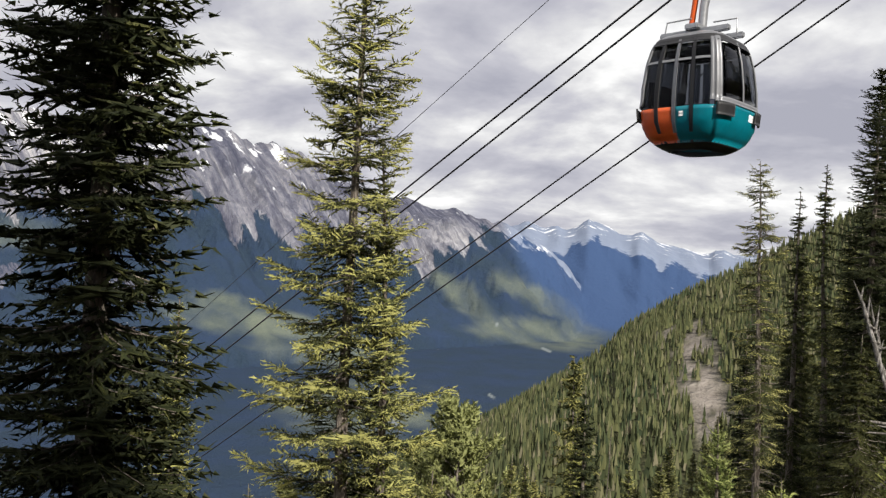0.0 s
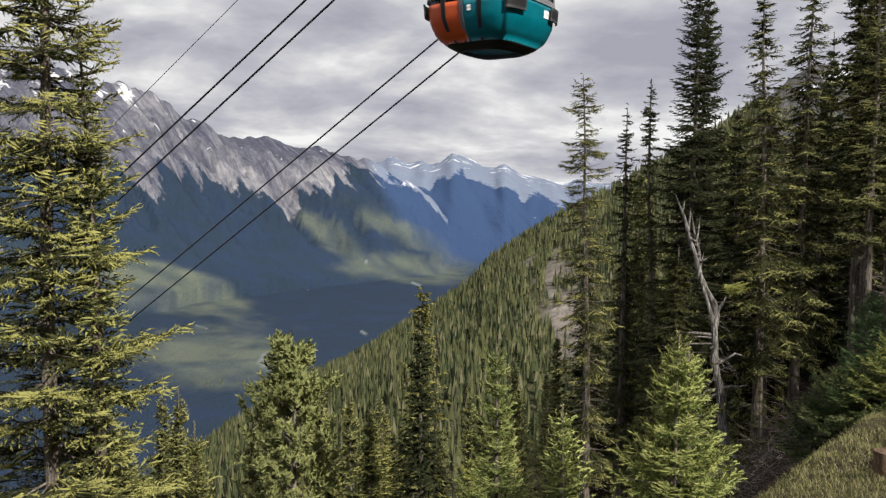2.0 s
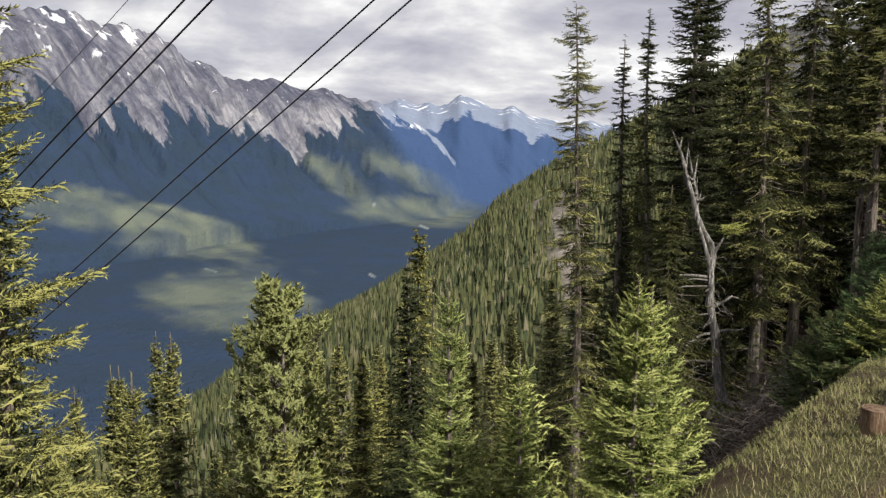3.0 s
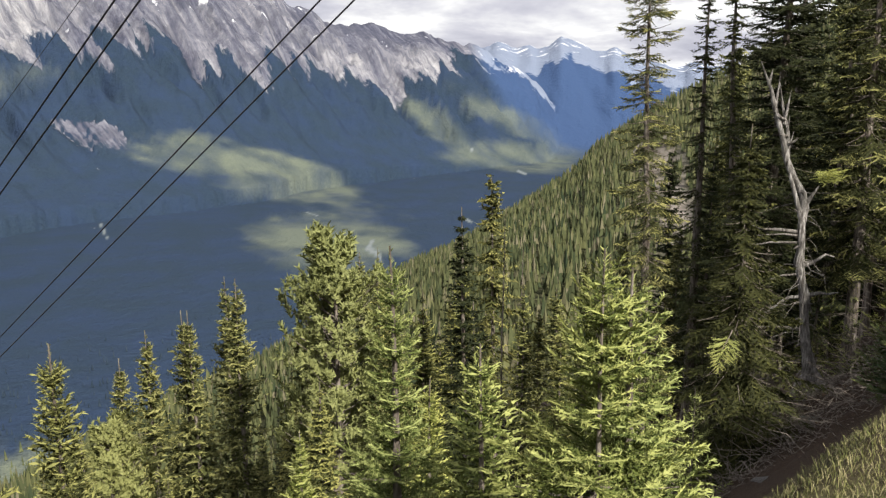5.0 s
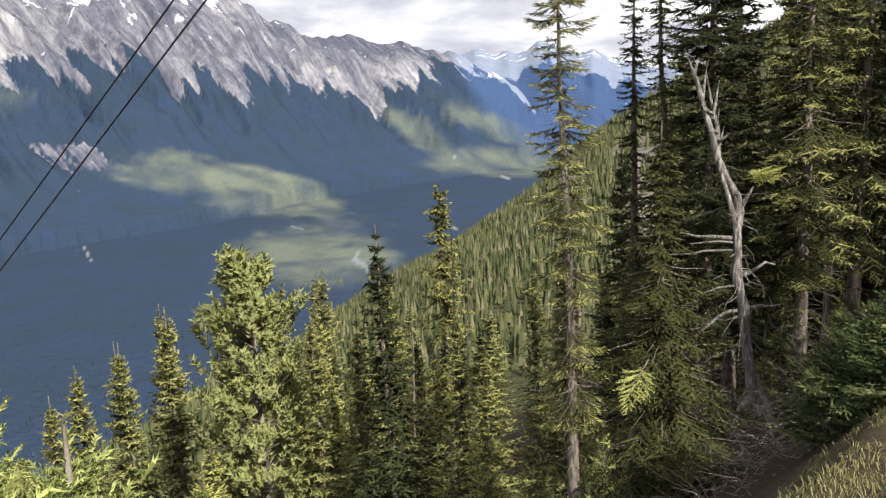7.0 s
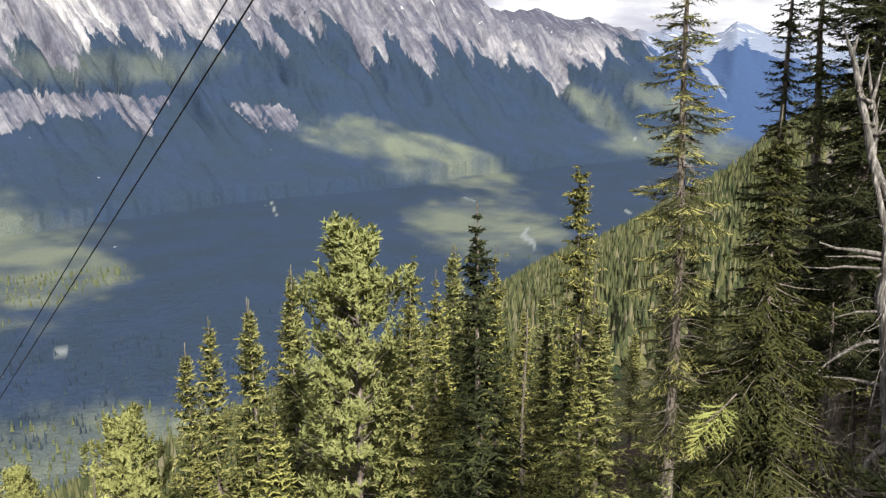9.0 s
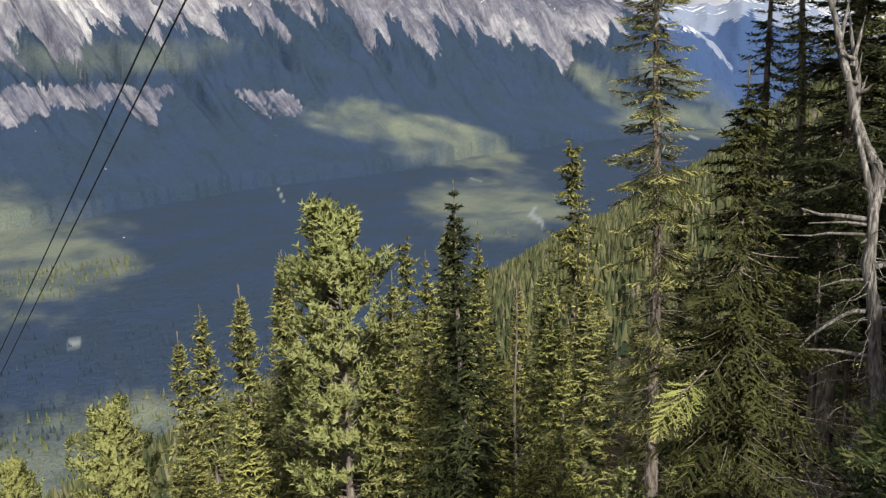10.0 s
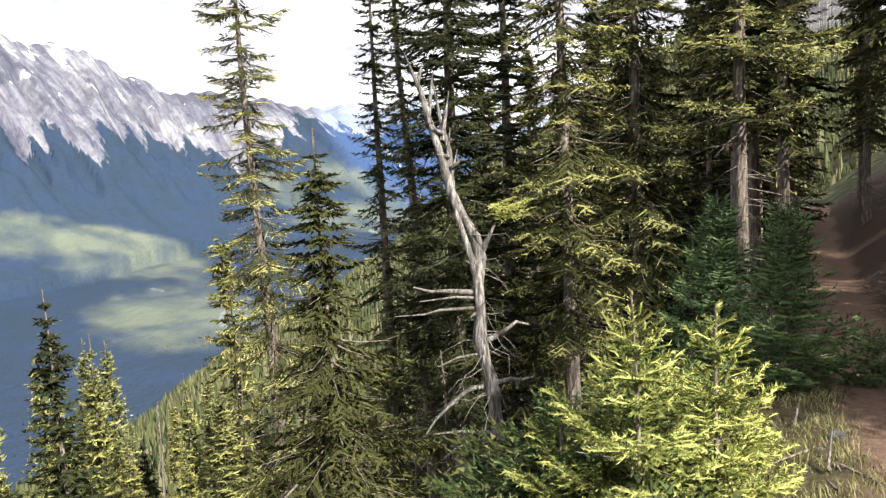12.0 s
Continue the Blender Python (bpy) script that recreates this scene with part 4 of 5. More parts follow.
while len(spots) < 85:
    s, n = 4 + 56 * rng.random(), 12 + 44 * rng.random()
    x, y = 0.801 * s - 0.599 * n, 0.599 * s + 0.801 * n
    ground = land_height(x, y)
    az, far = math.degrees(math.atan2(x - 6, y - 5)), math.hypot(x - 6, y - 5)
    limit = np.interp(az, [-40, -30, -15, 0, 8, 16, 24, 30], [-30, -28, -25.5, -21, -18, -15.5, -13, -8])
    h = min(0.9 + far * math.tan(radians(limit)) - ground, 7 + 6 * rng.random())
    if h < 3.0 or crowded(x, y, 1.5):
        continue
    spots.append((x, y))
    from_stock(int(rng.choice([0, 0, 1, 3, 4, 4, 2])), x, y, h, rng.random() * 6.28, 1.15 + 0.3 * rng.random())

# low firs that cover the ground below the trail
spots.clear()
while len(spots) < 75:
    s, n = 6 + 26 * rng.random(), 5.0 + 13 * rng.random()
    x, y = 0.801 * s - 0.599 * n, 0.599 * s + 0.801 * n
    if crowded(x, y, 1.1):
        continue
    spots.append((x, y))
    from_stock(6, x, y, 1.6 + 1.3 * rng.random(), rng.random() * 6.28, 1.0)

for _ in range(34):
    s, n = 14 + 16 * rng.random(), 7 + 7 * rng.random()
    from_stock(6, 0.801 * s - 0.599 * n, 0.599 * s + 0.801 * n, 1.3 + 1.0 * rng.random(), rng.random() * 6.28, 1.0)

# the forest round the bend, and up the bank
spots.clear()
while len(spots) < 34:
    s, n = 36 + 26 * rng.random(), 2.5 + 15 * rng.random()
    x, y = 0.801 * s - 0.599 * n, 0.599 * s + 0.801 * n
    if crowded(x, y, 1.7) or n < 1.6 + float(trail_bend(s)):
        continue
    spots.append((x, y))
    from_stock(int(rng.choice([2, 2, 3, 0])), x, y, 11 + 5 * rng.random(), rng.random() * 6.28, 0.95)
spots.clear()
while len(spots) < 28:
    s, n = 34 + 30 * rng.random(), -2.4 - 11 * rng.random()
    x, y = 0.801 * s - 0.599 * n, 0.599 * s + 0.801 * n
    if crowded(x, y, 1.9):
        continue
    spots.append((x, y))
    from_stock(int(rng.choice([3, 3, 2, 0])), x, y, 10 + 5 * rng.random(), rng.random() * 6.28, 0.95)


# unseen spruces added on the bank above the trail to shade it
for k in range(9):
    s, n = 20.0 + 1.45 * k, -5.0 - 0.9 * (k % 2)
    from_stock(2, 0.801 * s - 0.599 * n, 0.599 * s + 0.801 * n, 6.0 + 0.4 * (k % 3), k * 1.3, 1.5)


# ---- the far woods, too many to count ----
def woods(name, label, seed, count, az0, az1, r0, r1, height, mat, keep):
    rng = np.random.default_rng(seed)
    az = az0 + (az1 - az0) * rng.random(count)
    r = np.sqrt(r0 * r0 + (r1 * r1 - r0 * r0) * rng.random(count))
    z, rock, snow, sun_patch, water, near = far_land(az, r)
    ok = keep(az, r, z, rock, sun_patch, near)
    az, r, z = az[ok], r[ok], z[ok]
    k = len(az)
    x, y = r * np.sin(np.radians(az)), r * np.cos(np.radians(az))
    h = height * (0.55 + 0.75 * rng.random(k))
    w = h * (0.13 + 0.08 * rng.random(k))
    tv, tf = [], []
    for low, high, wide in ((0.08, 0.62, 1.0), (0.42, 1.0, 0.62)):
        b = len(tv)
        for q in range(6):
            a = q * math.pi / 3
            tv.append((math.cos(a) * wide * (1.0 if q % 2 else 0.55), math.sin(a) * wide * (1.0 if q % 2 else 0.55), low + (0.05 if q % 2 == 0 else 0)))
        tv.append((0, 0, high))
        tf += [(b + q, b + (q + 1) % 6, b + 6) for q in range(6)]
    tv, tf = np.array(tv), np.array(tf)
    turn = rng.random(k) * 6.28
    c, sn = np.cos(turn)[:, None], np.sin(turn)[:, None]
    jit = 1 + 0.3 * (rng.random((k, len(tv))) - 0.5)
    vx = (tv[:, 0] * c - tv[:, 1] * sn) * w[:, None] * jit + x[:, None]
    vy = (tv[:, 0] * sn + tv[:, 1] * c) * w[:, None] * jit + y[:, None]
    vz = tv[:, 2] * h[:, None] + z[:, None] - 0.3
    faces = (tf[None] + (np.arange(k) * len(tv))[:, None, None]).reshape(-1, 3)
    me = mesh_from(name, np.stack([vx, vy, vz], -1).reshape(-1, 3), faces, [mat])
    return tagged(new(name, me), label, "forest", kind="stuff")


def woods_material(name, stops):
    n = Nodes(name)
    col = n.ramp(n.geo.outputs["Random Per Island"], stops)
    col = n.mix(n.ramp(n.noise(0.02, 3, 0.6, n.geo.outputs["Position"]), [(0.4, (0, 0, 0)), (0.65, (0.5, 0.5, 0.5))]), col, stops[-2][1])
    return n.done(col, 0.8, spec=0.1)


WOODS = woods_material("spur_trees", [(0.0, (0.026, 0.040, 0.022)), (0.45, (0.065, 0.078, 0.036)), (0.8, (0.12, 0.125, 0.055)), (1.0, (0.18, 0.16, 0.11))])
# Same blue as the terrain's forest, haze included in the trees' colour.
HAZY_VALLEY_WOODS = woods_material("hazy_valley_trees", [(0.0, (0.025, 0.040, 0.060)), (0.5, (0.030, 0.046, 0.067)), (0.9, (0.036, 0.053, 0.074)), (1.0, (0.042, 0.060, 0.08))])
# Trees on the sunlit patches, with the sun put into their colour.
SUN_PATCH_WOODS = woods_material("sun_patch_trees", [(0.0, (0.06, 0.075, 0.035)), (0.5, (0.09, 0.105, 0.048)), (0.9, (0.12, 0.135, 0.065)), (1.0, (0.15, 0.155, 0.085))])
woods("conifer_forest", "dense conifer forest on the spur across the bowl", 201, 30000, -4, 60, 150, 640, 6.0, WOODS, lambda az, r, z, rock, m, near: (rock < 0.4) & (near > 0.5) & (rib_map(az, r)[3] < 0.25))
woods("conifer_forest", "sunlit conifer forest on the lower slope", 202, 3500, -42, -2, 75, 480, 10.0, WOODS, lambda az, r, z, rock, m, near: (rock < 0.4) & (near > 0.5))
woods("valley_forest", "conifer forest on the valley floor in a dark hazy blue", 203, 15000, -42, 18, 640, 2000, 8.5, HAZY_VALLEY_WOODS, lambda az, r, z, rock, m, near: (m < 0.3) & (rock < 0.3) & (np.modf(np.abs(az) * 7919.0)[0] > step(650, 1250, r)))
woods("valley_forest", "valley floor woods coloured lighter as if in sun", 204, 6000, -42, 18, 640, 1500, 10.0, SUN_PATCH_WOODS, lambda az, r, z, rock, m, near: m > 0.3)


# ---- the dead snag ----
def snag():
    foot = Vector((16.62, 20.08, -4.09))
    right, deep = Vector((0.87, -0.49, 0)), Vector((0.49, 0.87, 0))

    def at(dx, dy, depth=0.0):
        """A point dx to the right of the lower fork and dy below it, in centimetres."""
        back = 0.0018 * max(0, -dy - 40)
        return foot + right * (dx * 0.0107) + deep * (depth + back) + Vector((0, 0, -dy * 0.0107))

    top = tagged(new("dead_tree", None), "weathered grey dead snag with a splintered leaning top", "tree")
    trunk = Pile()
    stem = ((60, 330), (50, 250), (40, 205), (24, 177), (14, 130), (8, 97), (2, 40), (0, 0), (-8, -33), (-16, -73), (-13, -113), (-15, -153), (-11, -190), (-16, -223), (-34, -253), (-52, -293), (-64, -345), (-80, -400))
    girth = (0.36, 0.28, 0.24, 0.19, 0.13, 0.115, 0.10, 0.13, 0.09, 0.118, 0.082, 0.088, 0.11, 0.085, 0.072, 0.08, 0.062, 0.05)
    trunk.tube([at(x, y, 0.025 * math.sin(y * 0.06)) for x, y in stem], girth, 12)
    trunk.tube([at(-80, -397), at(-92, -445), at(-104, -475), at(-116, -508)], [0.058, 0.045, 0.028, 0.006], 9)
    trunk.tube([at(-50, -290, 0.08), at(-52, -350, 0.1), at(-66, -410, 0.1), at(-74, -460, 0.06)], [0.055, 0.045, 0.03, 0.006], 7)
    trunk.tube([at(-15, -160, -0.03), at(-26, -200, -0.06), at(-38, -240, -0.05), at(-50, -285, -0.02)], [0.07, 0.055, 0.05, 0.03], 7)
    child("trunk", trunk.mesh("trunk", SILVERWOOD), top)
    for y0, y1, x0, x1 in ((175, 205, 30, 64), (180, 214, 14, -24), (190, 222, 22, 40)):
        root = Pile()
        root.tube([at(x0, y0, -0.1), at((x0 + x1) / 2, (y0 + y1) / 2, -0.3), at(x1, y1 + 22, -0.5)], [0.10, 0.07, 0.03], 7)
        child("root", root.mesh("root", DEADWOOD), top)
    for k, (path, r) in enumerate((
            ([(-8, -200), (4, -222), (14, -240)], 0.06), ([(-10, -66), (10, -72), (24, -80), (39, -90), (58, -84)], 0.058), ([(0, 2), (16, -6), (29, -11), (44, -11), (64, -17)], 0.062), ([(4, 10), (12, 24), (20, 44)], 0.045),
            ([(-6, 2), (-30, 4), (-46, 12), (-76, 37), (-88, 48), (-101, 66)], 0.045), ([(-14, -138), (-60, -141), (-90, -140), (-118, -147)], 0.055), ([(-14, -130), (-50, -134), (-104, -130)], 0.035),
            ([(-16, -116), (-76, -113), (-100, -106), (-148, -103)], 0.032), ([(-12, -48), (-50, -44), (-80, -32)], 0.03), ([(-2, 77), (-50, 76), (-96, 82)], 0.045))):
        pile = Pile()
        last = len(path) - 1
        pile.tube([at(x, y, 0.06 * i * (1 if k % 2 else -1)) for i, (x, y) in enumerate(path)], [r * (1 - 0.72 * i / last) for i in range(last + 1)], 7)
        child("branch", pile.mesh("branch", SILVERWOOD if k < 5 else DEADWOOD), top)
    for x, y, dx, dy in ((-48, -330, 16, -12), (-16, -180, -16, -8), (-14, -110, -14, 6), (0, 20, 16, -6), (0, 50, -18, 4), (4, 120, 18, 4), (2, 110, -16, 8), (-60, -380, -14, -12), (14, 170, -18, 10), (-52, -345, -18, -4)):
        pile = Pile()
        pile.tube([at(x, y), at(x + dx * 0.6, y + dy * 0.4, -0.06), at(x + dx, y + dy, -0.1)], [0.045, 0.028, 0.012], 6)
        child("stub", pile.mesh("stub", DEADWOOD), top)
    rng = np.random.default_rng(9)
    for x, y, dx, dy in ((-82, -405, 8, -70), (-62, -370, 12, -75), (-72, -370, -16, -55), (-58, -320, 8, -70), (-98, -455, 8, -36), (-66, -350, -22, -50), (-46, -280, -16, -46), (-54, -300, 14, -56)):
        pile = Pile()
        pile.tube([at(x, y), at(x + dx * 0.5, y + dy * 0.5, 0.05), at(x + dx, y + dy, 0.1)], [0.042, 0.03, 0.004], 6)
        child("splinter", pile.mesh("splinter", SILVERWOOD), top)
    twigs = Pile()
    for _ in range(45):
        y = -230 + 480 * rng.random()
        p = at(-14 + 0.05 * (y + 150) if y > -200 else -35, y)
        a = rng.random() * 6.28
        d = Vector((math.cos(a), math.sin(a), -0.5 + 0.6 * rng.random())) * (0.3 + 0.9 * rng.random())
        twigs.tube([p, p + d * 0.4 + Vector((0, 0, 0.08 * rng.normal())), p + d * 0.75 + Vector((0.05 * rng.normal(), 0, -0.05)), p + d + Vector((0, 0, -0.2))], [0.011, 0.008, 0.005, 0.002], 4)
    tagged(child("twigwood", twigs.mesh("twigwood", DEADWOOD), top, "brittle grey dead twigs"), kind="stuff")
    tr, tip = bough_of(np.random.default_rng(3), 0.95, "spruce", 1)
    spray = np.concatenate([tr @ np.array(pose(0, 0, 0, 0, -5, az).to_3x3()).T + np.array((0, 0, dz)) for az, dz in ((-20, 0), (-55, 0.06), (10, -0.1), (-85, 0.14), (-35, -0.16))])
    me = mesh_from("live_bough", spray.reshape(-1, 3) * 0.75 + np.array(at(4, -262)), np.arange(len(spray) * 3).reshape(-1, 3), [NEEDLES_FIR])
    child("live_bough", me, top, "one living yellow-green bough")
    return top


snag()


def bright_bough():
    """A long sunlit bough that reaches out of the broad fir."""
    top = tagged(new("fir_bough", None), "sunlit yellow-green bough reaching out of the broad fir", "branch")
    start, end = Vector((13.35, 17.5, -3.6)), Vector((11.75, 15.6, -3.72))
    d = end - start
    az, drop = math.degrees(math.atan2(d.y, d.x)), math.degrees(math.atan2(d.z, math.hypot(d.x, d.y)))
    tr, tip = bough(np.random.default_rng(8), 1.15, 0.02, -0.20, 2, 0.4, 0.30)
    m = np.array(pose(0, 0, 0, 0, -drop, az).to_3x3())
    tris = (tr @ m.T + np.array(start + d * 0.52)).reshape(-1, 3)
    child("needles", mesh_from("needles", tris, np.arange(len(tris)).reshape(-1, 3), (NEEDLES_FIR, NEEDLES_TIP), tip.astype(int)), top)
    pile = Pile()
    pile.tube([start + d * 0.42, start + d * 0.6 + Vector((0, 0, -0.02)), start + d * 0.85], [0.014, 0.010, 0.004], 6)
    child("branchwood", pile.mesh("branchwood", BARK), top)


bright_bough()


def pole(x, y, height, r, tilt):
    """A thin dead stem."""
    z = land_height(x, y)
    top = tagged(new("dead_tree", None), "thin grey dead stem with short broken twigs", "tree", "dead stems")
    rng = np.random.default_rng(int(x * 100))
    pile, twigs = Pile(), Pile()
    pts = [(tilt * t * height + 0.04 * math.sin(t * 9), 0.03 * math.cos(t * 7), -0.2 + t * height) for t in np.linspace(0, 1, 8)]
    pile.tube(pts, [r * (1 - 0.8 * t) for t in np.linspace(0, 1, 8)], 7)
    for _ in range(34):
        t = 0.1 + 0.85 * rng.random()
        a, l = rng.random() * 6.28, (0.25 + 0.8 * rng.random()) * (1.1 - t)
        p = Vector((tilt * t * height, 0, -0.2 + t * height))
        twigs.tube([p, p + Vector((math.cos(a) * l * 0.6, math.sin(a) * l * 0.6, -0.05)), p + Vector((math.cos(a) * l, math.sin(a) * l, -0.25 * l))], [0.011, 0.007, 0.002], 4)
    child("trunk", pile.mesh("trunk", BARK), top)
    tagged(child("twigwood", twigs.mesh("twigwood", BARK), top), kind="stuff")
    top.location = (x, y, z)


for x, y, h, r, tilt in ((17.0, 22.6, 6.5, 0.08, 0.02), (16.4, 21.4, 4.5, 0.06, -0.03), (17.3, 23.6, 7.5, 0.09, 0.01), (18.8, 22.6, 4.2, 0.06, 0.05), (18.4, 24.0, 5.0, 0.07, -0.04), (16.0, 22.8, 4.0, 0.05, 0.06), (19.4, 21.8, 3.4, 0.05, 0.02),
                         (14.6, 36.5, 11.0, 0.06, 0.03), (15.1, 40.5, 13.5, 0.07, 0.015), (11.8, 33.5, 9.0, 0.08, 0.02), (27.4, 18.6, 9, 0.10, 0.01), (28.6, 19.4, 9, 0.11, -0.01), (29.2, 18.0, 9, 0.09, 0.05), (30.5, 19.8, 9, 0.1, -0.03)):
    pole(x, y, h, r, tilt)


# ---- fallen wood, logs and stones beside the trail ----
def on_ground(s, n, lift=0.0):
    x, y = 0.801 * s - 0.599 * n, 0.599 * s + 0.801 * n
    return Vector((x, y, land_height(x, y) + lift))


def log(label, a, b, r, mat, name="log", bark=None):
    """A log from a to b, with sawn or broken ends."""
    top = tagged(new(name, None), label, "log", "fallen wood")
    a, b = Vector(a), Vector(b)
    d = (b - a).normalized()
    pts = [a + (b - a) * t + Vector((0, 0, 0.02 * math.sin(t * 8))) for t in np.linspace(0, 1, 7)]
    pile = Pile()
    pile.tube(pts, [r * (1 + 0.06 * math.sin(i * 2.1)) for i in range(7)], 12)
    child("bark", pile.mesh("bark", bark or mat), top)
    for p, sgn in ((pts[0], -1), (pts[-1], 1)):
        side = d.cross(Vector((0.31, 0.95, 0.1))).normalized()
        up = side.cross(d)
        vs, fs = [tuple(p + d * sgn * 0.012)], []
        for k in range(12):
            q = 2 * math.pi * k / 12
            vs.append(tuple(p + (side * math.cos(q) + up * math.sin(q)) * r * 0.99))
        fs = [(0, 1 + k, 1 + (k + 1) % 12) for k in range(12)]
        end = Pile()
        end.add(vs, fs)
        child("cut_end", end.mesh("cut_end", CUTWOOD, False), top, "pale sawn end")
    return top


log("barked log edging the trail with a sawn end", on_ground(10.9, 0.55, 0.06), on_ground(13.4, 0.75, 0.05), 0.08, BARK)
log("short upright cut log at the trail edge", on_ground(10.6, 0.64, -0.1), on_ground(10.6, 0.64, 0.2), 0.12, CUTWOOD)
log("weathered log edging the dirt trail", on_ground(14.4, 0.75, 0.0), on_ground(16.9, 0.24, 0.0), 0.05, BARK)
log("short brown cut log standing at the trail edge", on_ground(17.95, 0.40, -0.1), on_ground(17.9, 0.36, 0.13), 0.075, CUTWOOD)
for s0, n0, s1, n1, r in ((23.5, 4.6, 27.5, 3.9, 0.09), (24.2, 5.2, 28.0, 5.6, 0.07), (22.5, 5.6, 25.5, 6.9, 0.06), (25.5, 3.4, 29.0, 5.0, 0.08), (23.8, 3.8, 25.6, 5.6, 0.05), (21.0, 4.4, 23.8, 6.4, 0.05)):
    log("grey fallen trunk among the dead branches", on_ground(s0, n0, 0.03), on_ground(s1, n1, 0.10), r * 0.8, BARK)
for s0, n0, s1, n1, r in ((29.5, -2.2, 31.8, -2.9, 0.06), (28.0, -1.6, 29.6, -2.4, 0.05), (31.0, -3.2, 34.0, -3.0, 0.07)):
    log("fallen branch on the bank above the trail", on_ground(s0, n0, 0.06), on_ground(s1, n1, 0.06), r, DEADWOOD)


def brushwood():
    rng = np.random.default_rng(12)
    pile = Pile()
    for _ in range(1100):
        near = rng.random() < 0.6
        s, n = (18.5 + 6.5 * rng.random(), 2.7 + 4.2 * rng.random()) if near else (17 + 14 * rng.random(), 2.6 + 4 * rng.random())
        p = on_ground(s, n, 0.02 + 0.3 * rng.random() * near)
        a, l = rng.random() * 6.28, 0.25 + 0.9 * rng.random()
        d = Vector((math.cos(a), math.sin(a), 0.35 * rng.normal()))
        pile.tube([p, p + d * l * 0.5 + Vector((0.12 * l * rng.normal(), 0.12 * l * rng.normal(), 0.06)), p + d * l], [0.008, 0.006, 0.002], 4)
    for _ in range(650):
        s = 18 + 20 * rng.random()
        n = float(trail_bend(s)) - 0.75 - 3.5 * rng.random() if rng.random() < 0.65 else float(trail_bend(s)) + 0.7 + 1.9 * rng.random()
        p = on_ground(s, n, 0.02)
        a, l = rng.random() * 6.28, 0.15 + 0.5 * rng.random()
        d = Vector((math.cos(a), math.sin(a), 0.1 * rng.normal()))
        pile.tube([p, p + d * l], [0.012, 0.005], 4)
    tagged(new("brushwood", pile.mesh("brushwood", BARK)), "tangle of grey dead branches on the forest floor", "brushwood", kind="stuff")


brushwood()


def grass():
    rng = np.random.default_rng(14)
    n = Nodes("dry_grass")
    mat = n.done(n.ramp(n.geo.outputs["Random Per Island"], [(0.0, (0.07, 0.085, 0.022)), (0.45, (0.18, 0.18, 0.06)), (0.8, (0.26, 0.23, 0.11)), (1.0, (0.34, 0.30, 0.17))]), 0.7)
    k = 50000
    s = 5 + 17 * rng.random(k)
    m = 0.5 + 1.8 * rng.random(k) ** 1.1 + trail_bend(s)
    x, y = 0.801 * s - 0.599 * m, 0.599 * s + 0.801 * m
    keep = fbm(x * 1.6, y * 1.6, 3, 95) + 0.25 * rng.random(k) > 0.56 + 0.05 * (s > 17.5)
    s, m, x, y = s[keep], m[keep], x[keep], y[keep]
    k = len(s)
    z = near_height(x, y)
    a, h = rng.random(k) * 6.28, 0.02 + 0.07 * rng.random(k) ** 2
    dx, dy = np.cos(a), np.sin(a)
    p = np.stack([x, y, z - 0.01], -1)
    w = np.stack([-dy, dx, 0 * dx], -1) * 0.003
    q = p + np.stack([dx * h * 0.25, dy * h * 0.25, h * 0.6], -1)
    e = p + np.stack([dx * h * 0.8, dy * h * 0.8, h], -1)
    v = np.stack([p - w, p + w, q + w * 0.7, e, q - w * 0.7], 1).reshape(-1, 3)
    b = (np.arange(k) * 5)[:, None, None]
    f = (np.array([[0, 1, 2], [0, 2, 4], [4, 2, 3]])[None] + b).reshape(-1, 3)
    tagged(new("grass", mesh_from("grass", v, f, [mat])), "dry yellow-green mountain grass along the trail edge", "grass", kind="stuff")


grass()


def stone_mesh(seed):
    rng = np.random.default_rng(seed)
    bm = bmesh.new()
    bmesh.ops.create_icosphere(bm, subdivisions=2, radius=1)
    for v in bm.verts:
        v.co *= 0.75 + 0.5 * noise.noise(v.co * 1.3 + Vector((seed, 0, 0))) + 0.08 * rng.normal()
        v.co.z *= 0.55
    me = bpy.data.meshes.new("stone")
    bm.to_mesh(me)
    bm.free()
    me.materials.append(BOULDER)
    return me


STONES = [stone_mesh(k) for k in range(4)]
for k in range(70):
    s, m = 17 + 16 * rng.random(), (0.5 + 1.0 * rng.random()) * (1 if rng.random() < 0.6 else -1.2)
    size = 0.02 + 0.06 * rng.random() ** 2
    ob = tagged(new("stone", STONES[k % 4]), "small grey stone on the dirt beside the trail", "stone", "trail stones")
    m = m + float(trail_bend(s)) + 0.1
    ob.matrix_basis = Matrix.Translation(on_ground(s, m, size * 0.15)) @ Matrix.Rotation(rng.random() * 6.28, 4, "Z") @ Matrix.Scale(size, 4)
for s, m, size, lab in ((15.9, 3.6, 0.12, "pale rock among dead branches"), (21.5, 4.6, 0.16, "flat grey rock on the forest floor")):
    ob = tagged(new("rock", STONES[2]), lab, "rock")
    ob.matrix_basis = Matrix.Translation(on_ground(s, m, 0.02)) @ Matrix.Rotation(s, 4, "Z") @ Matrix.Diagonal((size * 1.7, size * 0.8, size * 0.35, 1))


# ---- the cableway ----
def rope(label, point, way, up, down, r):
    p, w = Vector(point), Vector(way).normalized()
    pile = Pile()
    ts = np.linspace(-up, down, 40)
    pile.tube([p + w * t for t in ts], [r] * 40, 6)
    return tagged(new("cable", pile.mesh("cable", ROPE)), label, "cable", "cableway ropes")


A_POINT, A_WAY = Vector((-0.79, 23.33, -0.04)), Vector((-0.522, 0.70, -0.487)).normalized()
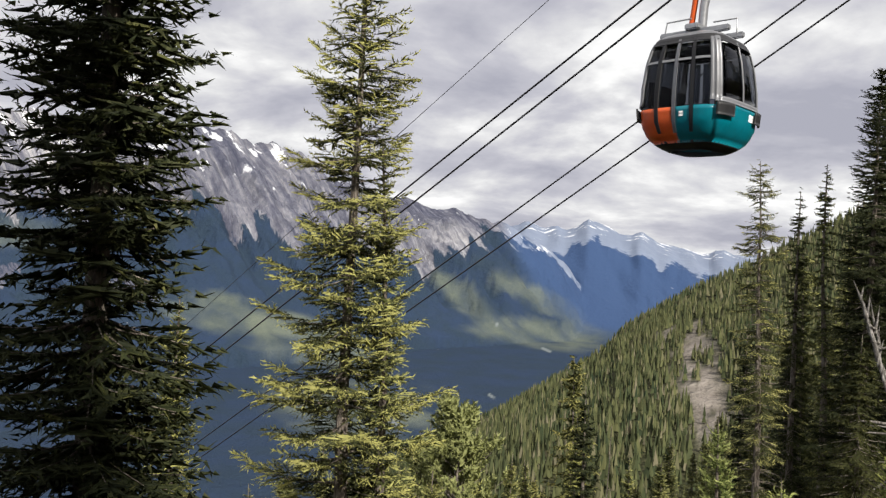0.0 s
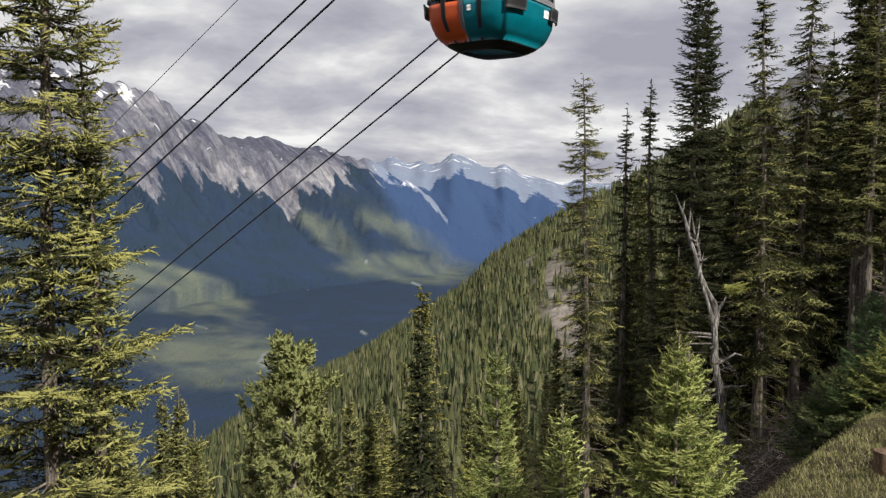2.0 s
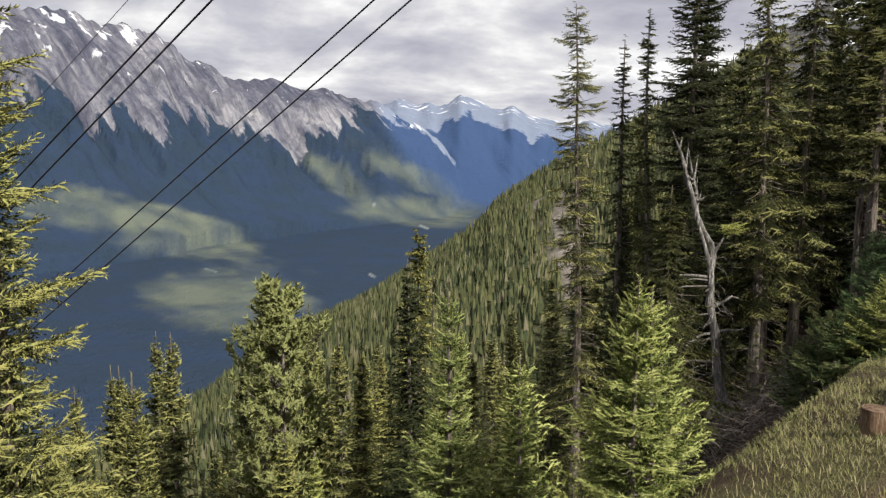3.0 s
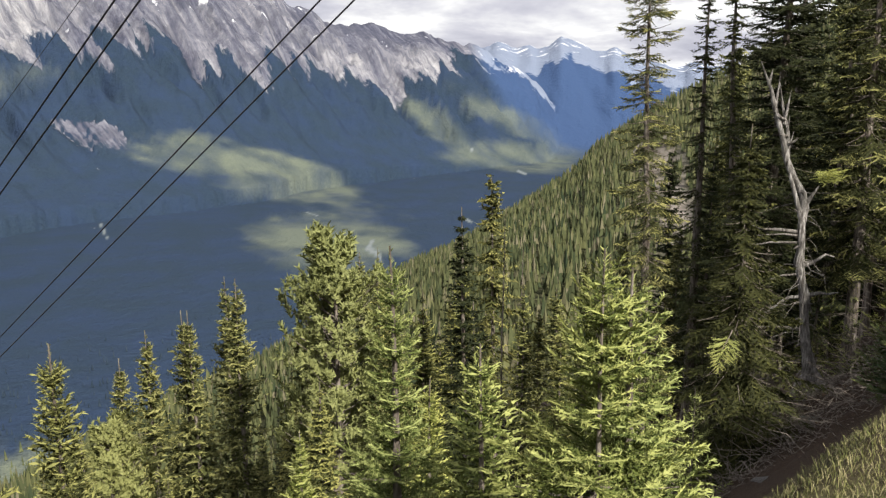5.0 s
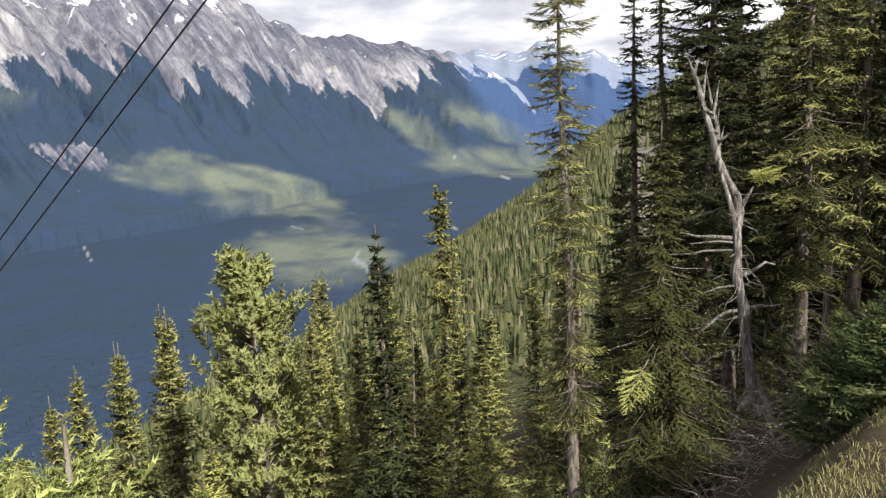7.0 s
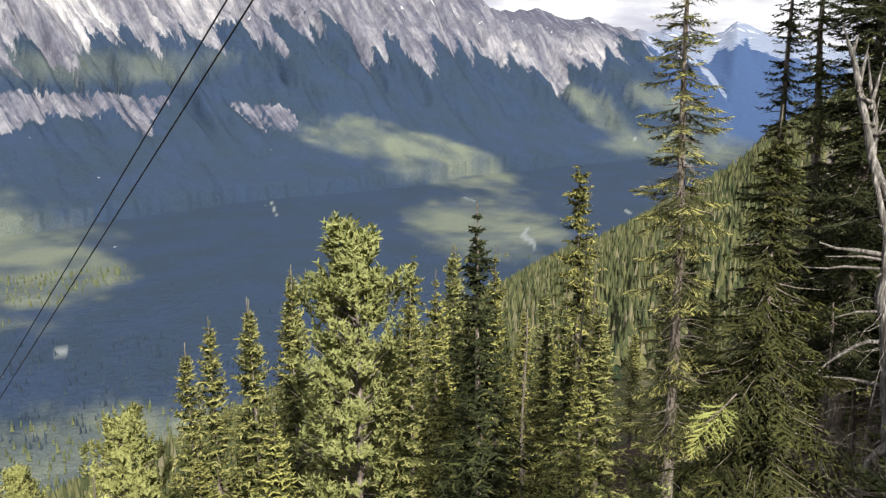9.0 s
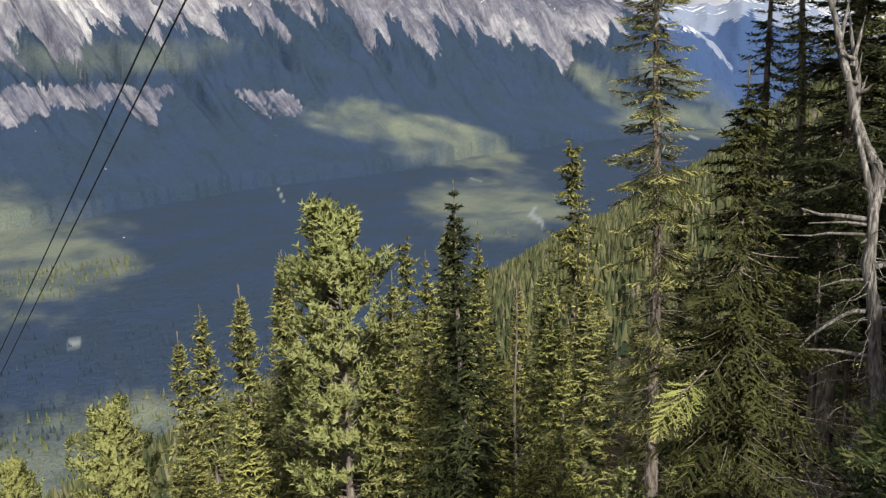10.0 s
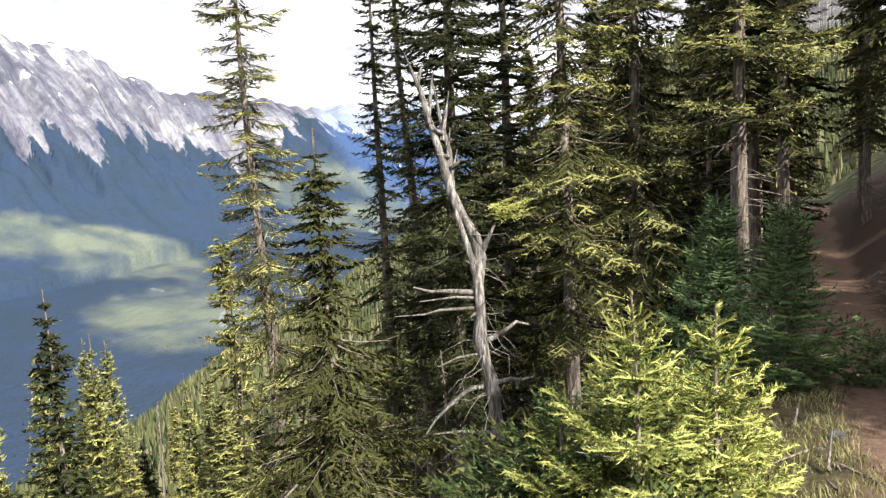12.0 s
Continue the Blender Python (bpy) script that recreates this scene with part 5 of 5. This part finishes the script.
rope("thick steel track rope of the cableway", A_POINT, A_WAY, 70, 420, 0.020)
rope("steel haul rope below the track rope", (-0.62, 23.33, -0.39), (-0.523, 0.695, -0.493), 70, 420, 0.020)
rope("thick steel track rope of the second line", (4.42, 23.33, 1.44), (-0.542, 0.657, -0.524), 70, 420, 0.020)
rope("steel haul rope of the second line", (4.44, 23.33, 0.78), (-0.54, 0.66, -0.522), 70, 420, 0.020)
rope("thin signal cable above the ropes", (0.5, 23.33, 2.6), (-0.605, 0.533, -0.591), 60, 300, 0.008)


def gondola():
    """A four-seat cabin hung from a carriage on the track rope."""
    clamp = A_POINT + A_WAY * -14.45
    top = tagged(new("gondola_cabin", None), "teal and orange cable car cabin with tinted windows", "cable car")
    turn = math.atan2(A_WAY.y, A_WAY.x)
    X, Y = Vector((math.cos(turn), math.sin(turn), 0)), Vector((-math.sin(turn), math.cos(turn), 0))
    base = clamp + Vector((0, 0, -3.52))
    HX, HY = 0.78, 0.92
    LEVELS = ((0.0, 0.50), (0.06, 0.66), (0.20, 0.86), (0.42, 0.97), (0.70, 1.0), (1.05, 0.985), (1.45, 0.93), (1.75, 0.84), (1.90, 0.74), (1.97, 0.55))

    def shell(angle, h, off=0.0):
        k = np.interp(h, [q[0] for q in LEVELS], [q[1] for q in LEVELS])
        c, s = math.cos(angle), math.sin(angle)
        rr = (abs(c) ** 4.5 + abs(s) ** 4.5) ** (-1 / 4.5)
        return base + X * (c * rr * (HX * k + off)) + Y * (s * rr * (HY * k + off)) + Vector((0, 0, h))

    def patch(name, a0, a1, h0, h1, mat, off=0.0, label="", na=10, nh=8):
        vs, fs = [], []
        for layer in (off, off - 0.025):
            for i in range(na + 1):
                for j in range(nh + 1):
                    vs.append(tuple(shell(radians(a0 + (a1 - a0) * i / na), h0 + (h1 - h0) * j / nh, layer)))
        w, half = nh + 1, (na + 1) * (nh + 1)
        for i in range(na):
            for j in range(nh):
                q = i * w + j
                fs += [(q, q + w, q + w + 1, q + 1), (half + q, half + q + 1, half + q + w + 1, half + q + w)]
        for i in range(na):
            for j in (0, nh):
                q = i * w + j
                fs.append((q, q + w, half + q + w, half + q))
        for j in range(nh):
            for i in (0, na):
                q = i * w + j
                fs.append((q, q + 1, half + q + 1, half + q))
        pile = Pile()
        pile.add(vs, fs)
        me = pile.mesh(name, mat)
        return child(name, me, top, label)

    # X points down the line; the door side is +Y or -Y; angles are degrees round the cabin
    patch("floor_pan", 0, 360, 0.0, 0.12, DARK, 0.0, "dark underside", 48, 3)
    patch("lower_shell", 136, 374, 0.10, 0.74, TEAL, 0.0, "glossy teal lower shell", 60, 8)
    patch("orange_panel", 14, 92, 0.10, 0.66, ORANGE, 0.0, "bright orange lower panel", 14, 8)
    patch("door_panel", 92, 136, 0.10, 0.66, TEAL, 0.0, "teal lower door panel", 14, 8)
    for a0, a1 in ((50, 66), (70, 88), (92, 110), (114, 130), (144, 178), (182, 216), (232, 262), (266, 296), (300, 308), (-36, -2), (2, 36)):
        patch("window_pane", a0, a1, 0.60 if 44 < a0 < 135 else 0.78, 1.72, GLASS, -0.015, "tinted window glass", 8, 8)
    for a in (48, 68, 90, 112, 132):
        patch("door_rail", a - 2.2, a + 2.2, 0.10 if a in (68, 112, 90) else 0.74, 1.80, DARK if a in (68, 112) else SILVER, 0.012, "door rail", 2, 10)
    for a in (42, 138, 222, 318, 180, 0, 264):
        patch("pillar", a - 3.5 if a not in (0, 180, 264) else a - 1.2, a + 3.5 if a not in (0, 180, 264) else a + 1.2, 0.72, 1.82, SILVER, 0.010, "silver window pillar", 3, 10)
    patch("belt_trim", 138, 222, 0.72, 0.80, SILVER, 0.014, "silver belt line", 20, 2)
    patch("belt_trim", -42, 42, 0.72, 0.80, SILVER, 0.014, "silver belt line", 20, 2)
    patch("window_rail", 50, 130, 1.42, 1.46, SILVER, 0.006, "", 20, 1)
    patch("roof_edge", 0, 360, 1.74, 1.86, DARK, 0.006, "dark roof edge", 60, 2)
    patch("roof", 0, 360, 1.84, 1.97, SILVER, 0.0, "grey roof", 60, 3)
    for a in (146, 214, 34, -34):
        patch("bumper", a - 11, a + 11, 0.50, 0.70, DARK, 0.06, "black rubber bumper", 8, 4)
    patch("logo", 196, 206, 0.52, 0.64, WHITE, 0.008, "plain white emblem", 3, 2)
    patch("logo", 207, 213, 0.57, 0.60, WHITE, 0.008, "plain white bar", 3, 1)
    patch("logo", 97, 103, 0.50, 0.58, WHITE, 0.008, "plain white emblem", 3, 2)

    def bar(name, pts, r, mat, label="", sides=10):
        pile = Pile()
        pile.tube(pts, [r] * len(pts), sides)
        return child(name, pile.mesh(name, mat), top, label)

    def block(name, centre, half, axes, mat, label=""):
        bm = bmesh.new()
        bmesh.ops.create_cube(bm, size=2)
        for v in bm.verts:
            p = centre + axes[0] * v.co.x * half[0] + axes[1] * v.co.y * half[1] + axes[2] * v.co.z * half[2]
            v.co = p
        bmesh.ops.recalc_face_normals(bm, faces=bm.faces)
        bmesh.ops.bevel(bm, geom=list(bm.edges), offset=min(half) * 0.35, segments=2, affect="EDGES")
        return part(name, bm, mat, top, label, False)

    Z = Vector((0, 0, 1))
    roof = base + Z * 1.97
    block("roof_beam", roof + Z * 0.05 + Y * 0.28, (0.62, 0.05, 0.05), (X, Y, Z), STEEL, "grey roof beam")
    block("roof_beam", roof + Z * 0.05 - Y * 0.28, (0.62, 0.05, 0.05), (X, Y, Z), STEEL, "grey roof beam")
    block("cross_beam", roof + Z * 0.13, (0.12, 0.42, 0.05), (X, Y, Z), STEEL)
    bar("roof_hoop", [roof + X * 0.55 + Y * 0.3, roof + X * 0.5 + Y * 0.3 + Z * 0.28, roof + X * 0.1 + Y * 0.2 + Z * 0.32], 0.014, STEEL, "bent rail")
    bar("roof_rail", [roof - X * 0.62, roof - X * 0.62 + Z * 0.26, roof - X * 0.2 + Z * 0.26], 0.014, STEEL)
    block("damper_box", roof + Z * 0.18 + X * 0.1, (0.12, 0.12, 0.07), (X, Y, Z), STEEL)
    # hanger and carriage
    W = A_WAY
    N = W.cross(Y).normalized()
    if N.z < 0:
        N = -N
    pivot = clamp - N * 0.32
    bar("hanger_arm", [roof + Z * 0.2, roof + Z * 0.55 - X * 0.02, pivot], 0.075, STEEL, "grey hanger arm")
    bar("damper", [roof + Z * 0.25 + X * 0.20, pivot + X * 0.22 + Z * 0.0], 0.05, ORANGE, "orange damper cylinder")
    block("carriage_plate", clamp - N * 0.22, (0.62, 0.09, 0.14), (W, Y, N), WHITE, "white enamelled carriage plate")
    block("carriage_arm", clamp + W * 0.60 + N * 0.12, (0.11, 0.09, 0.30), (W, Y, N), WHITE)
    block("carriage_arm", clamp - W * 0.55 + N * 0.18, (0.14, 0.09, 0.44), (W, Y, N), WHITE)
    bar("spring_rod", [clamp + W * 0.55 + N * 0.26, clamp - W * 0.55 + N * 0.30], 0.05, DARK, "black spring cylinder")
    for k, (u, v) in enumerate(((0.78, 0.08), (-0.82, 0.20))):
        c = clamp + W * u + N * v
        bar("wheel", [c - Y * 0.05, c + Y * 0.05], 0.13, STEEL, "grooved rope wheel", 20)
        bar("hub", [c - Y * 0.07, c + Y * 0.07], 0.04, DARK, "", 12)
    for u in (0.28, -0.28):
        c = clamp - N * 0.10 + W * u
        for sgn in (1, -1):
            bar("pin", [c + Y * 0.09 * sgn, c + Y * 0.16 * sgn], 0.06, BRASS, "yellow-zinc pin", 14)
    for sgn in (1, -1):
        c = clamp - N * 0.22 + Y * 0.095 * sgn
        block("badge", c, (0.07, 0.004, 0.06), (W, Y, N), ORANGE, "red-brown badge")
    # seats seen dimly through the glass
    for sgn in (1, -1):
        block("seat", base + X * 0.45 * sgn + Z * 0.62, (0.18, 0.62, 0.05), (X, Y, Z), DARK, "dark bench seat")
        block("seat_back", base + X * 0.60 * sgn + Z * 0.92, (0.04, 0.62, 0.26), (X, Y, Z), DARK)
    return top


gondola()
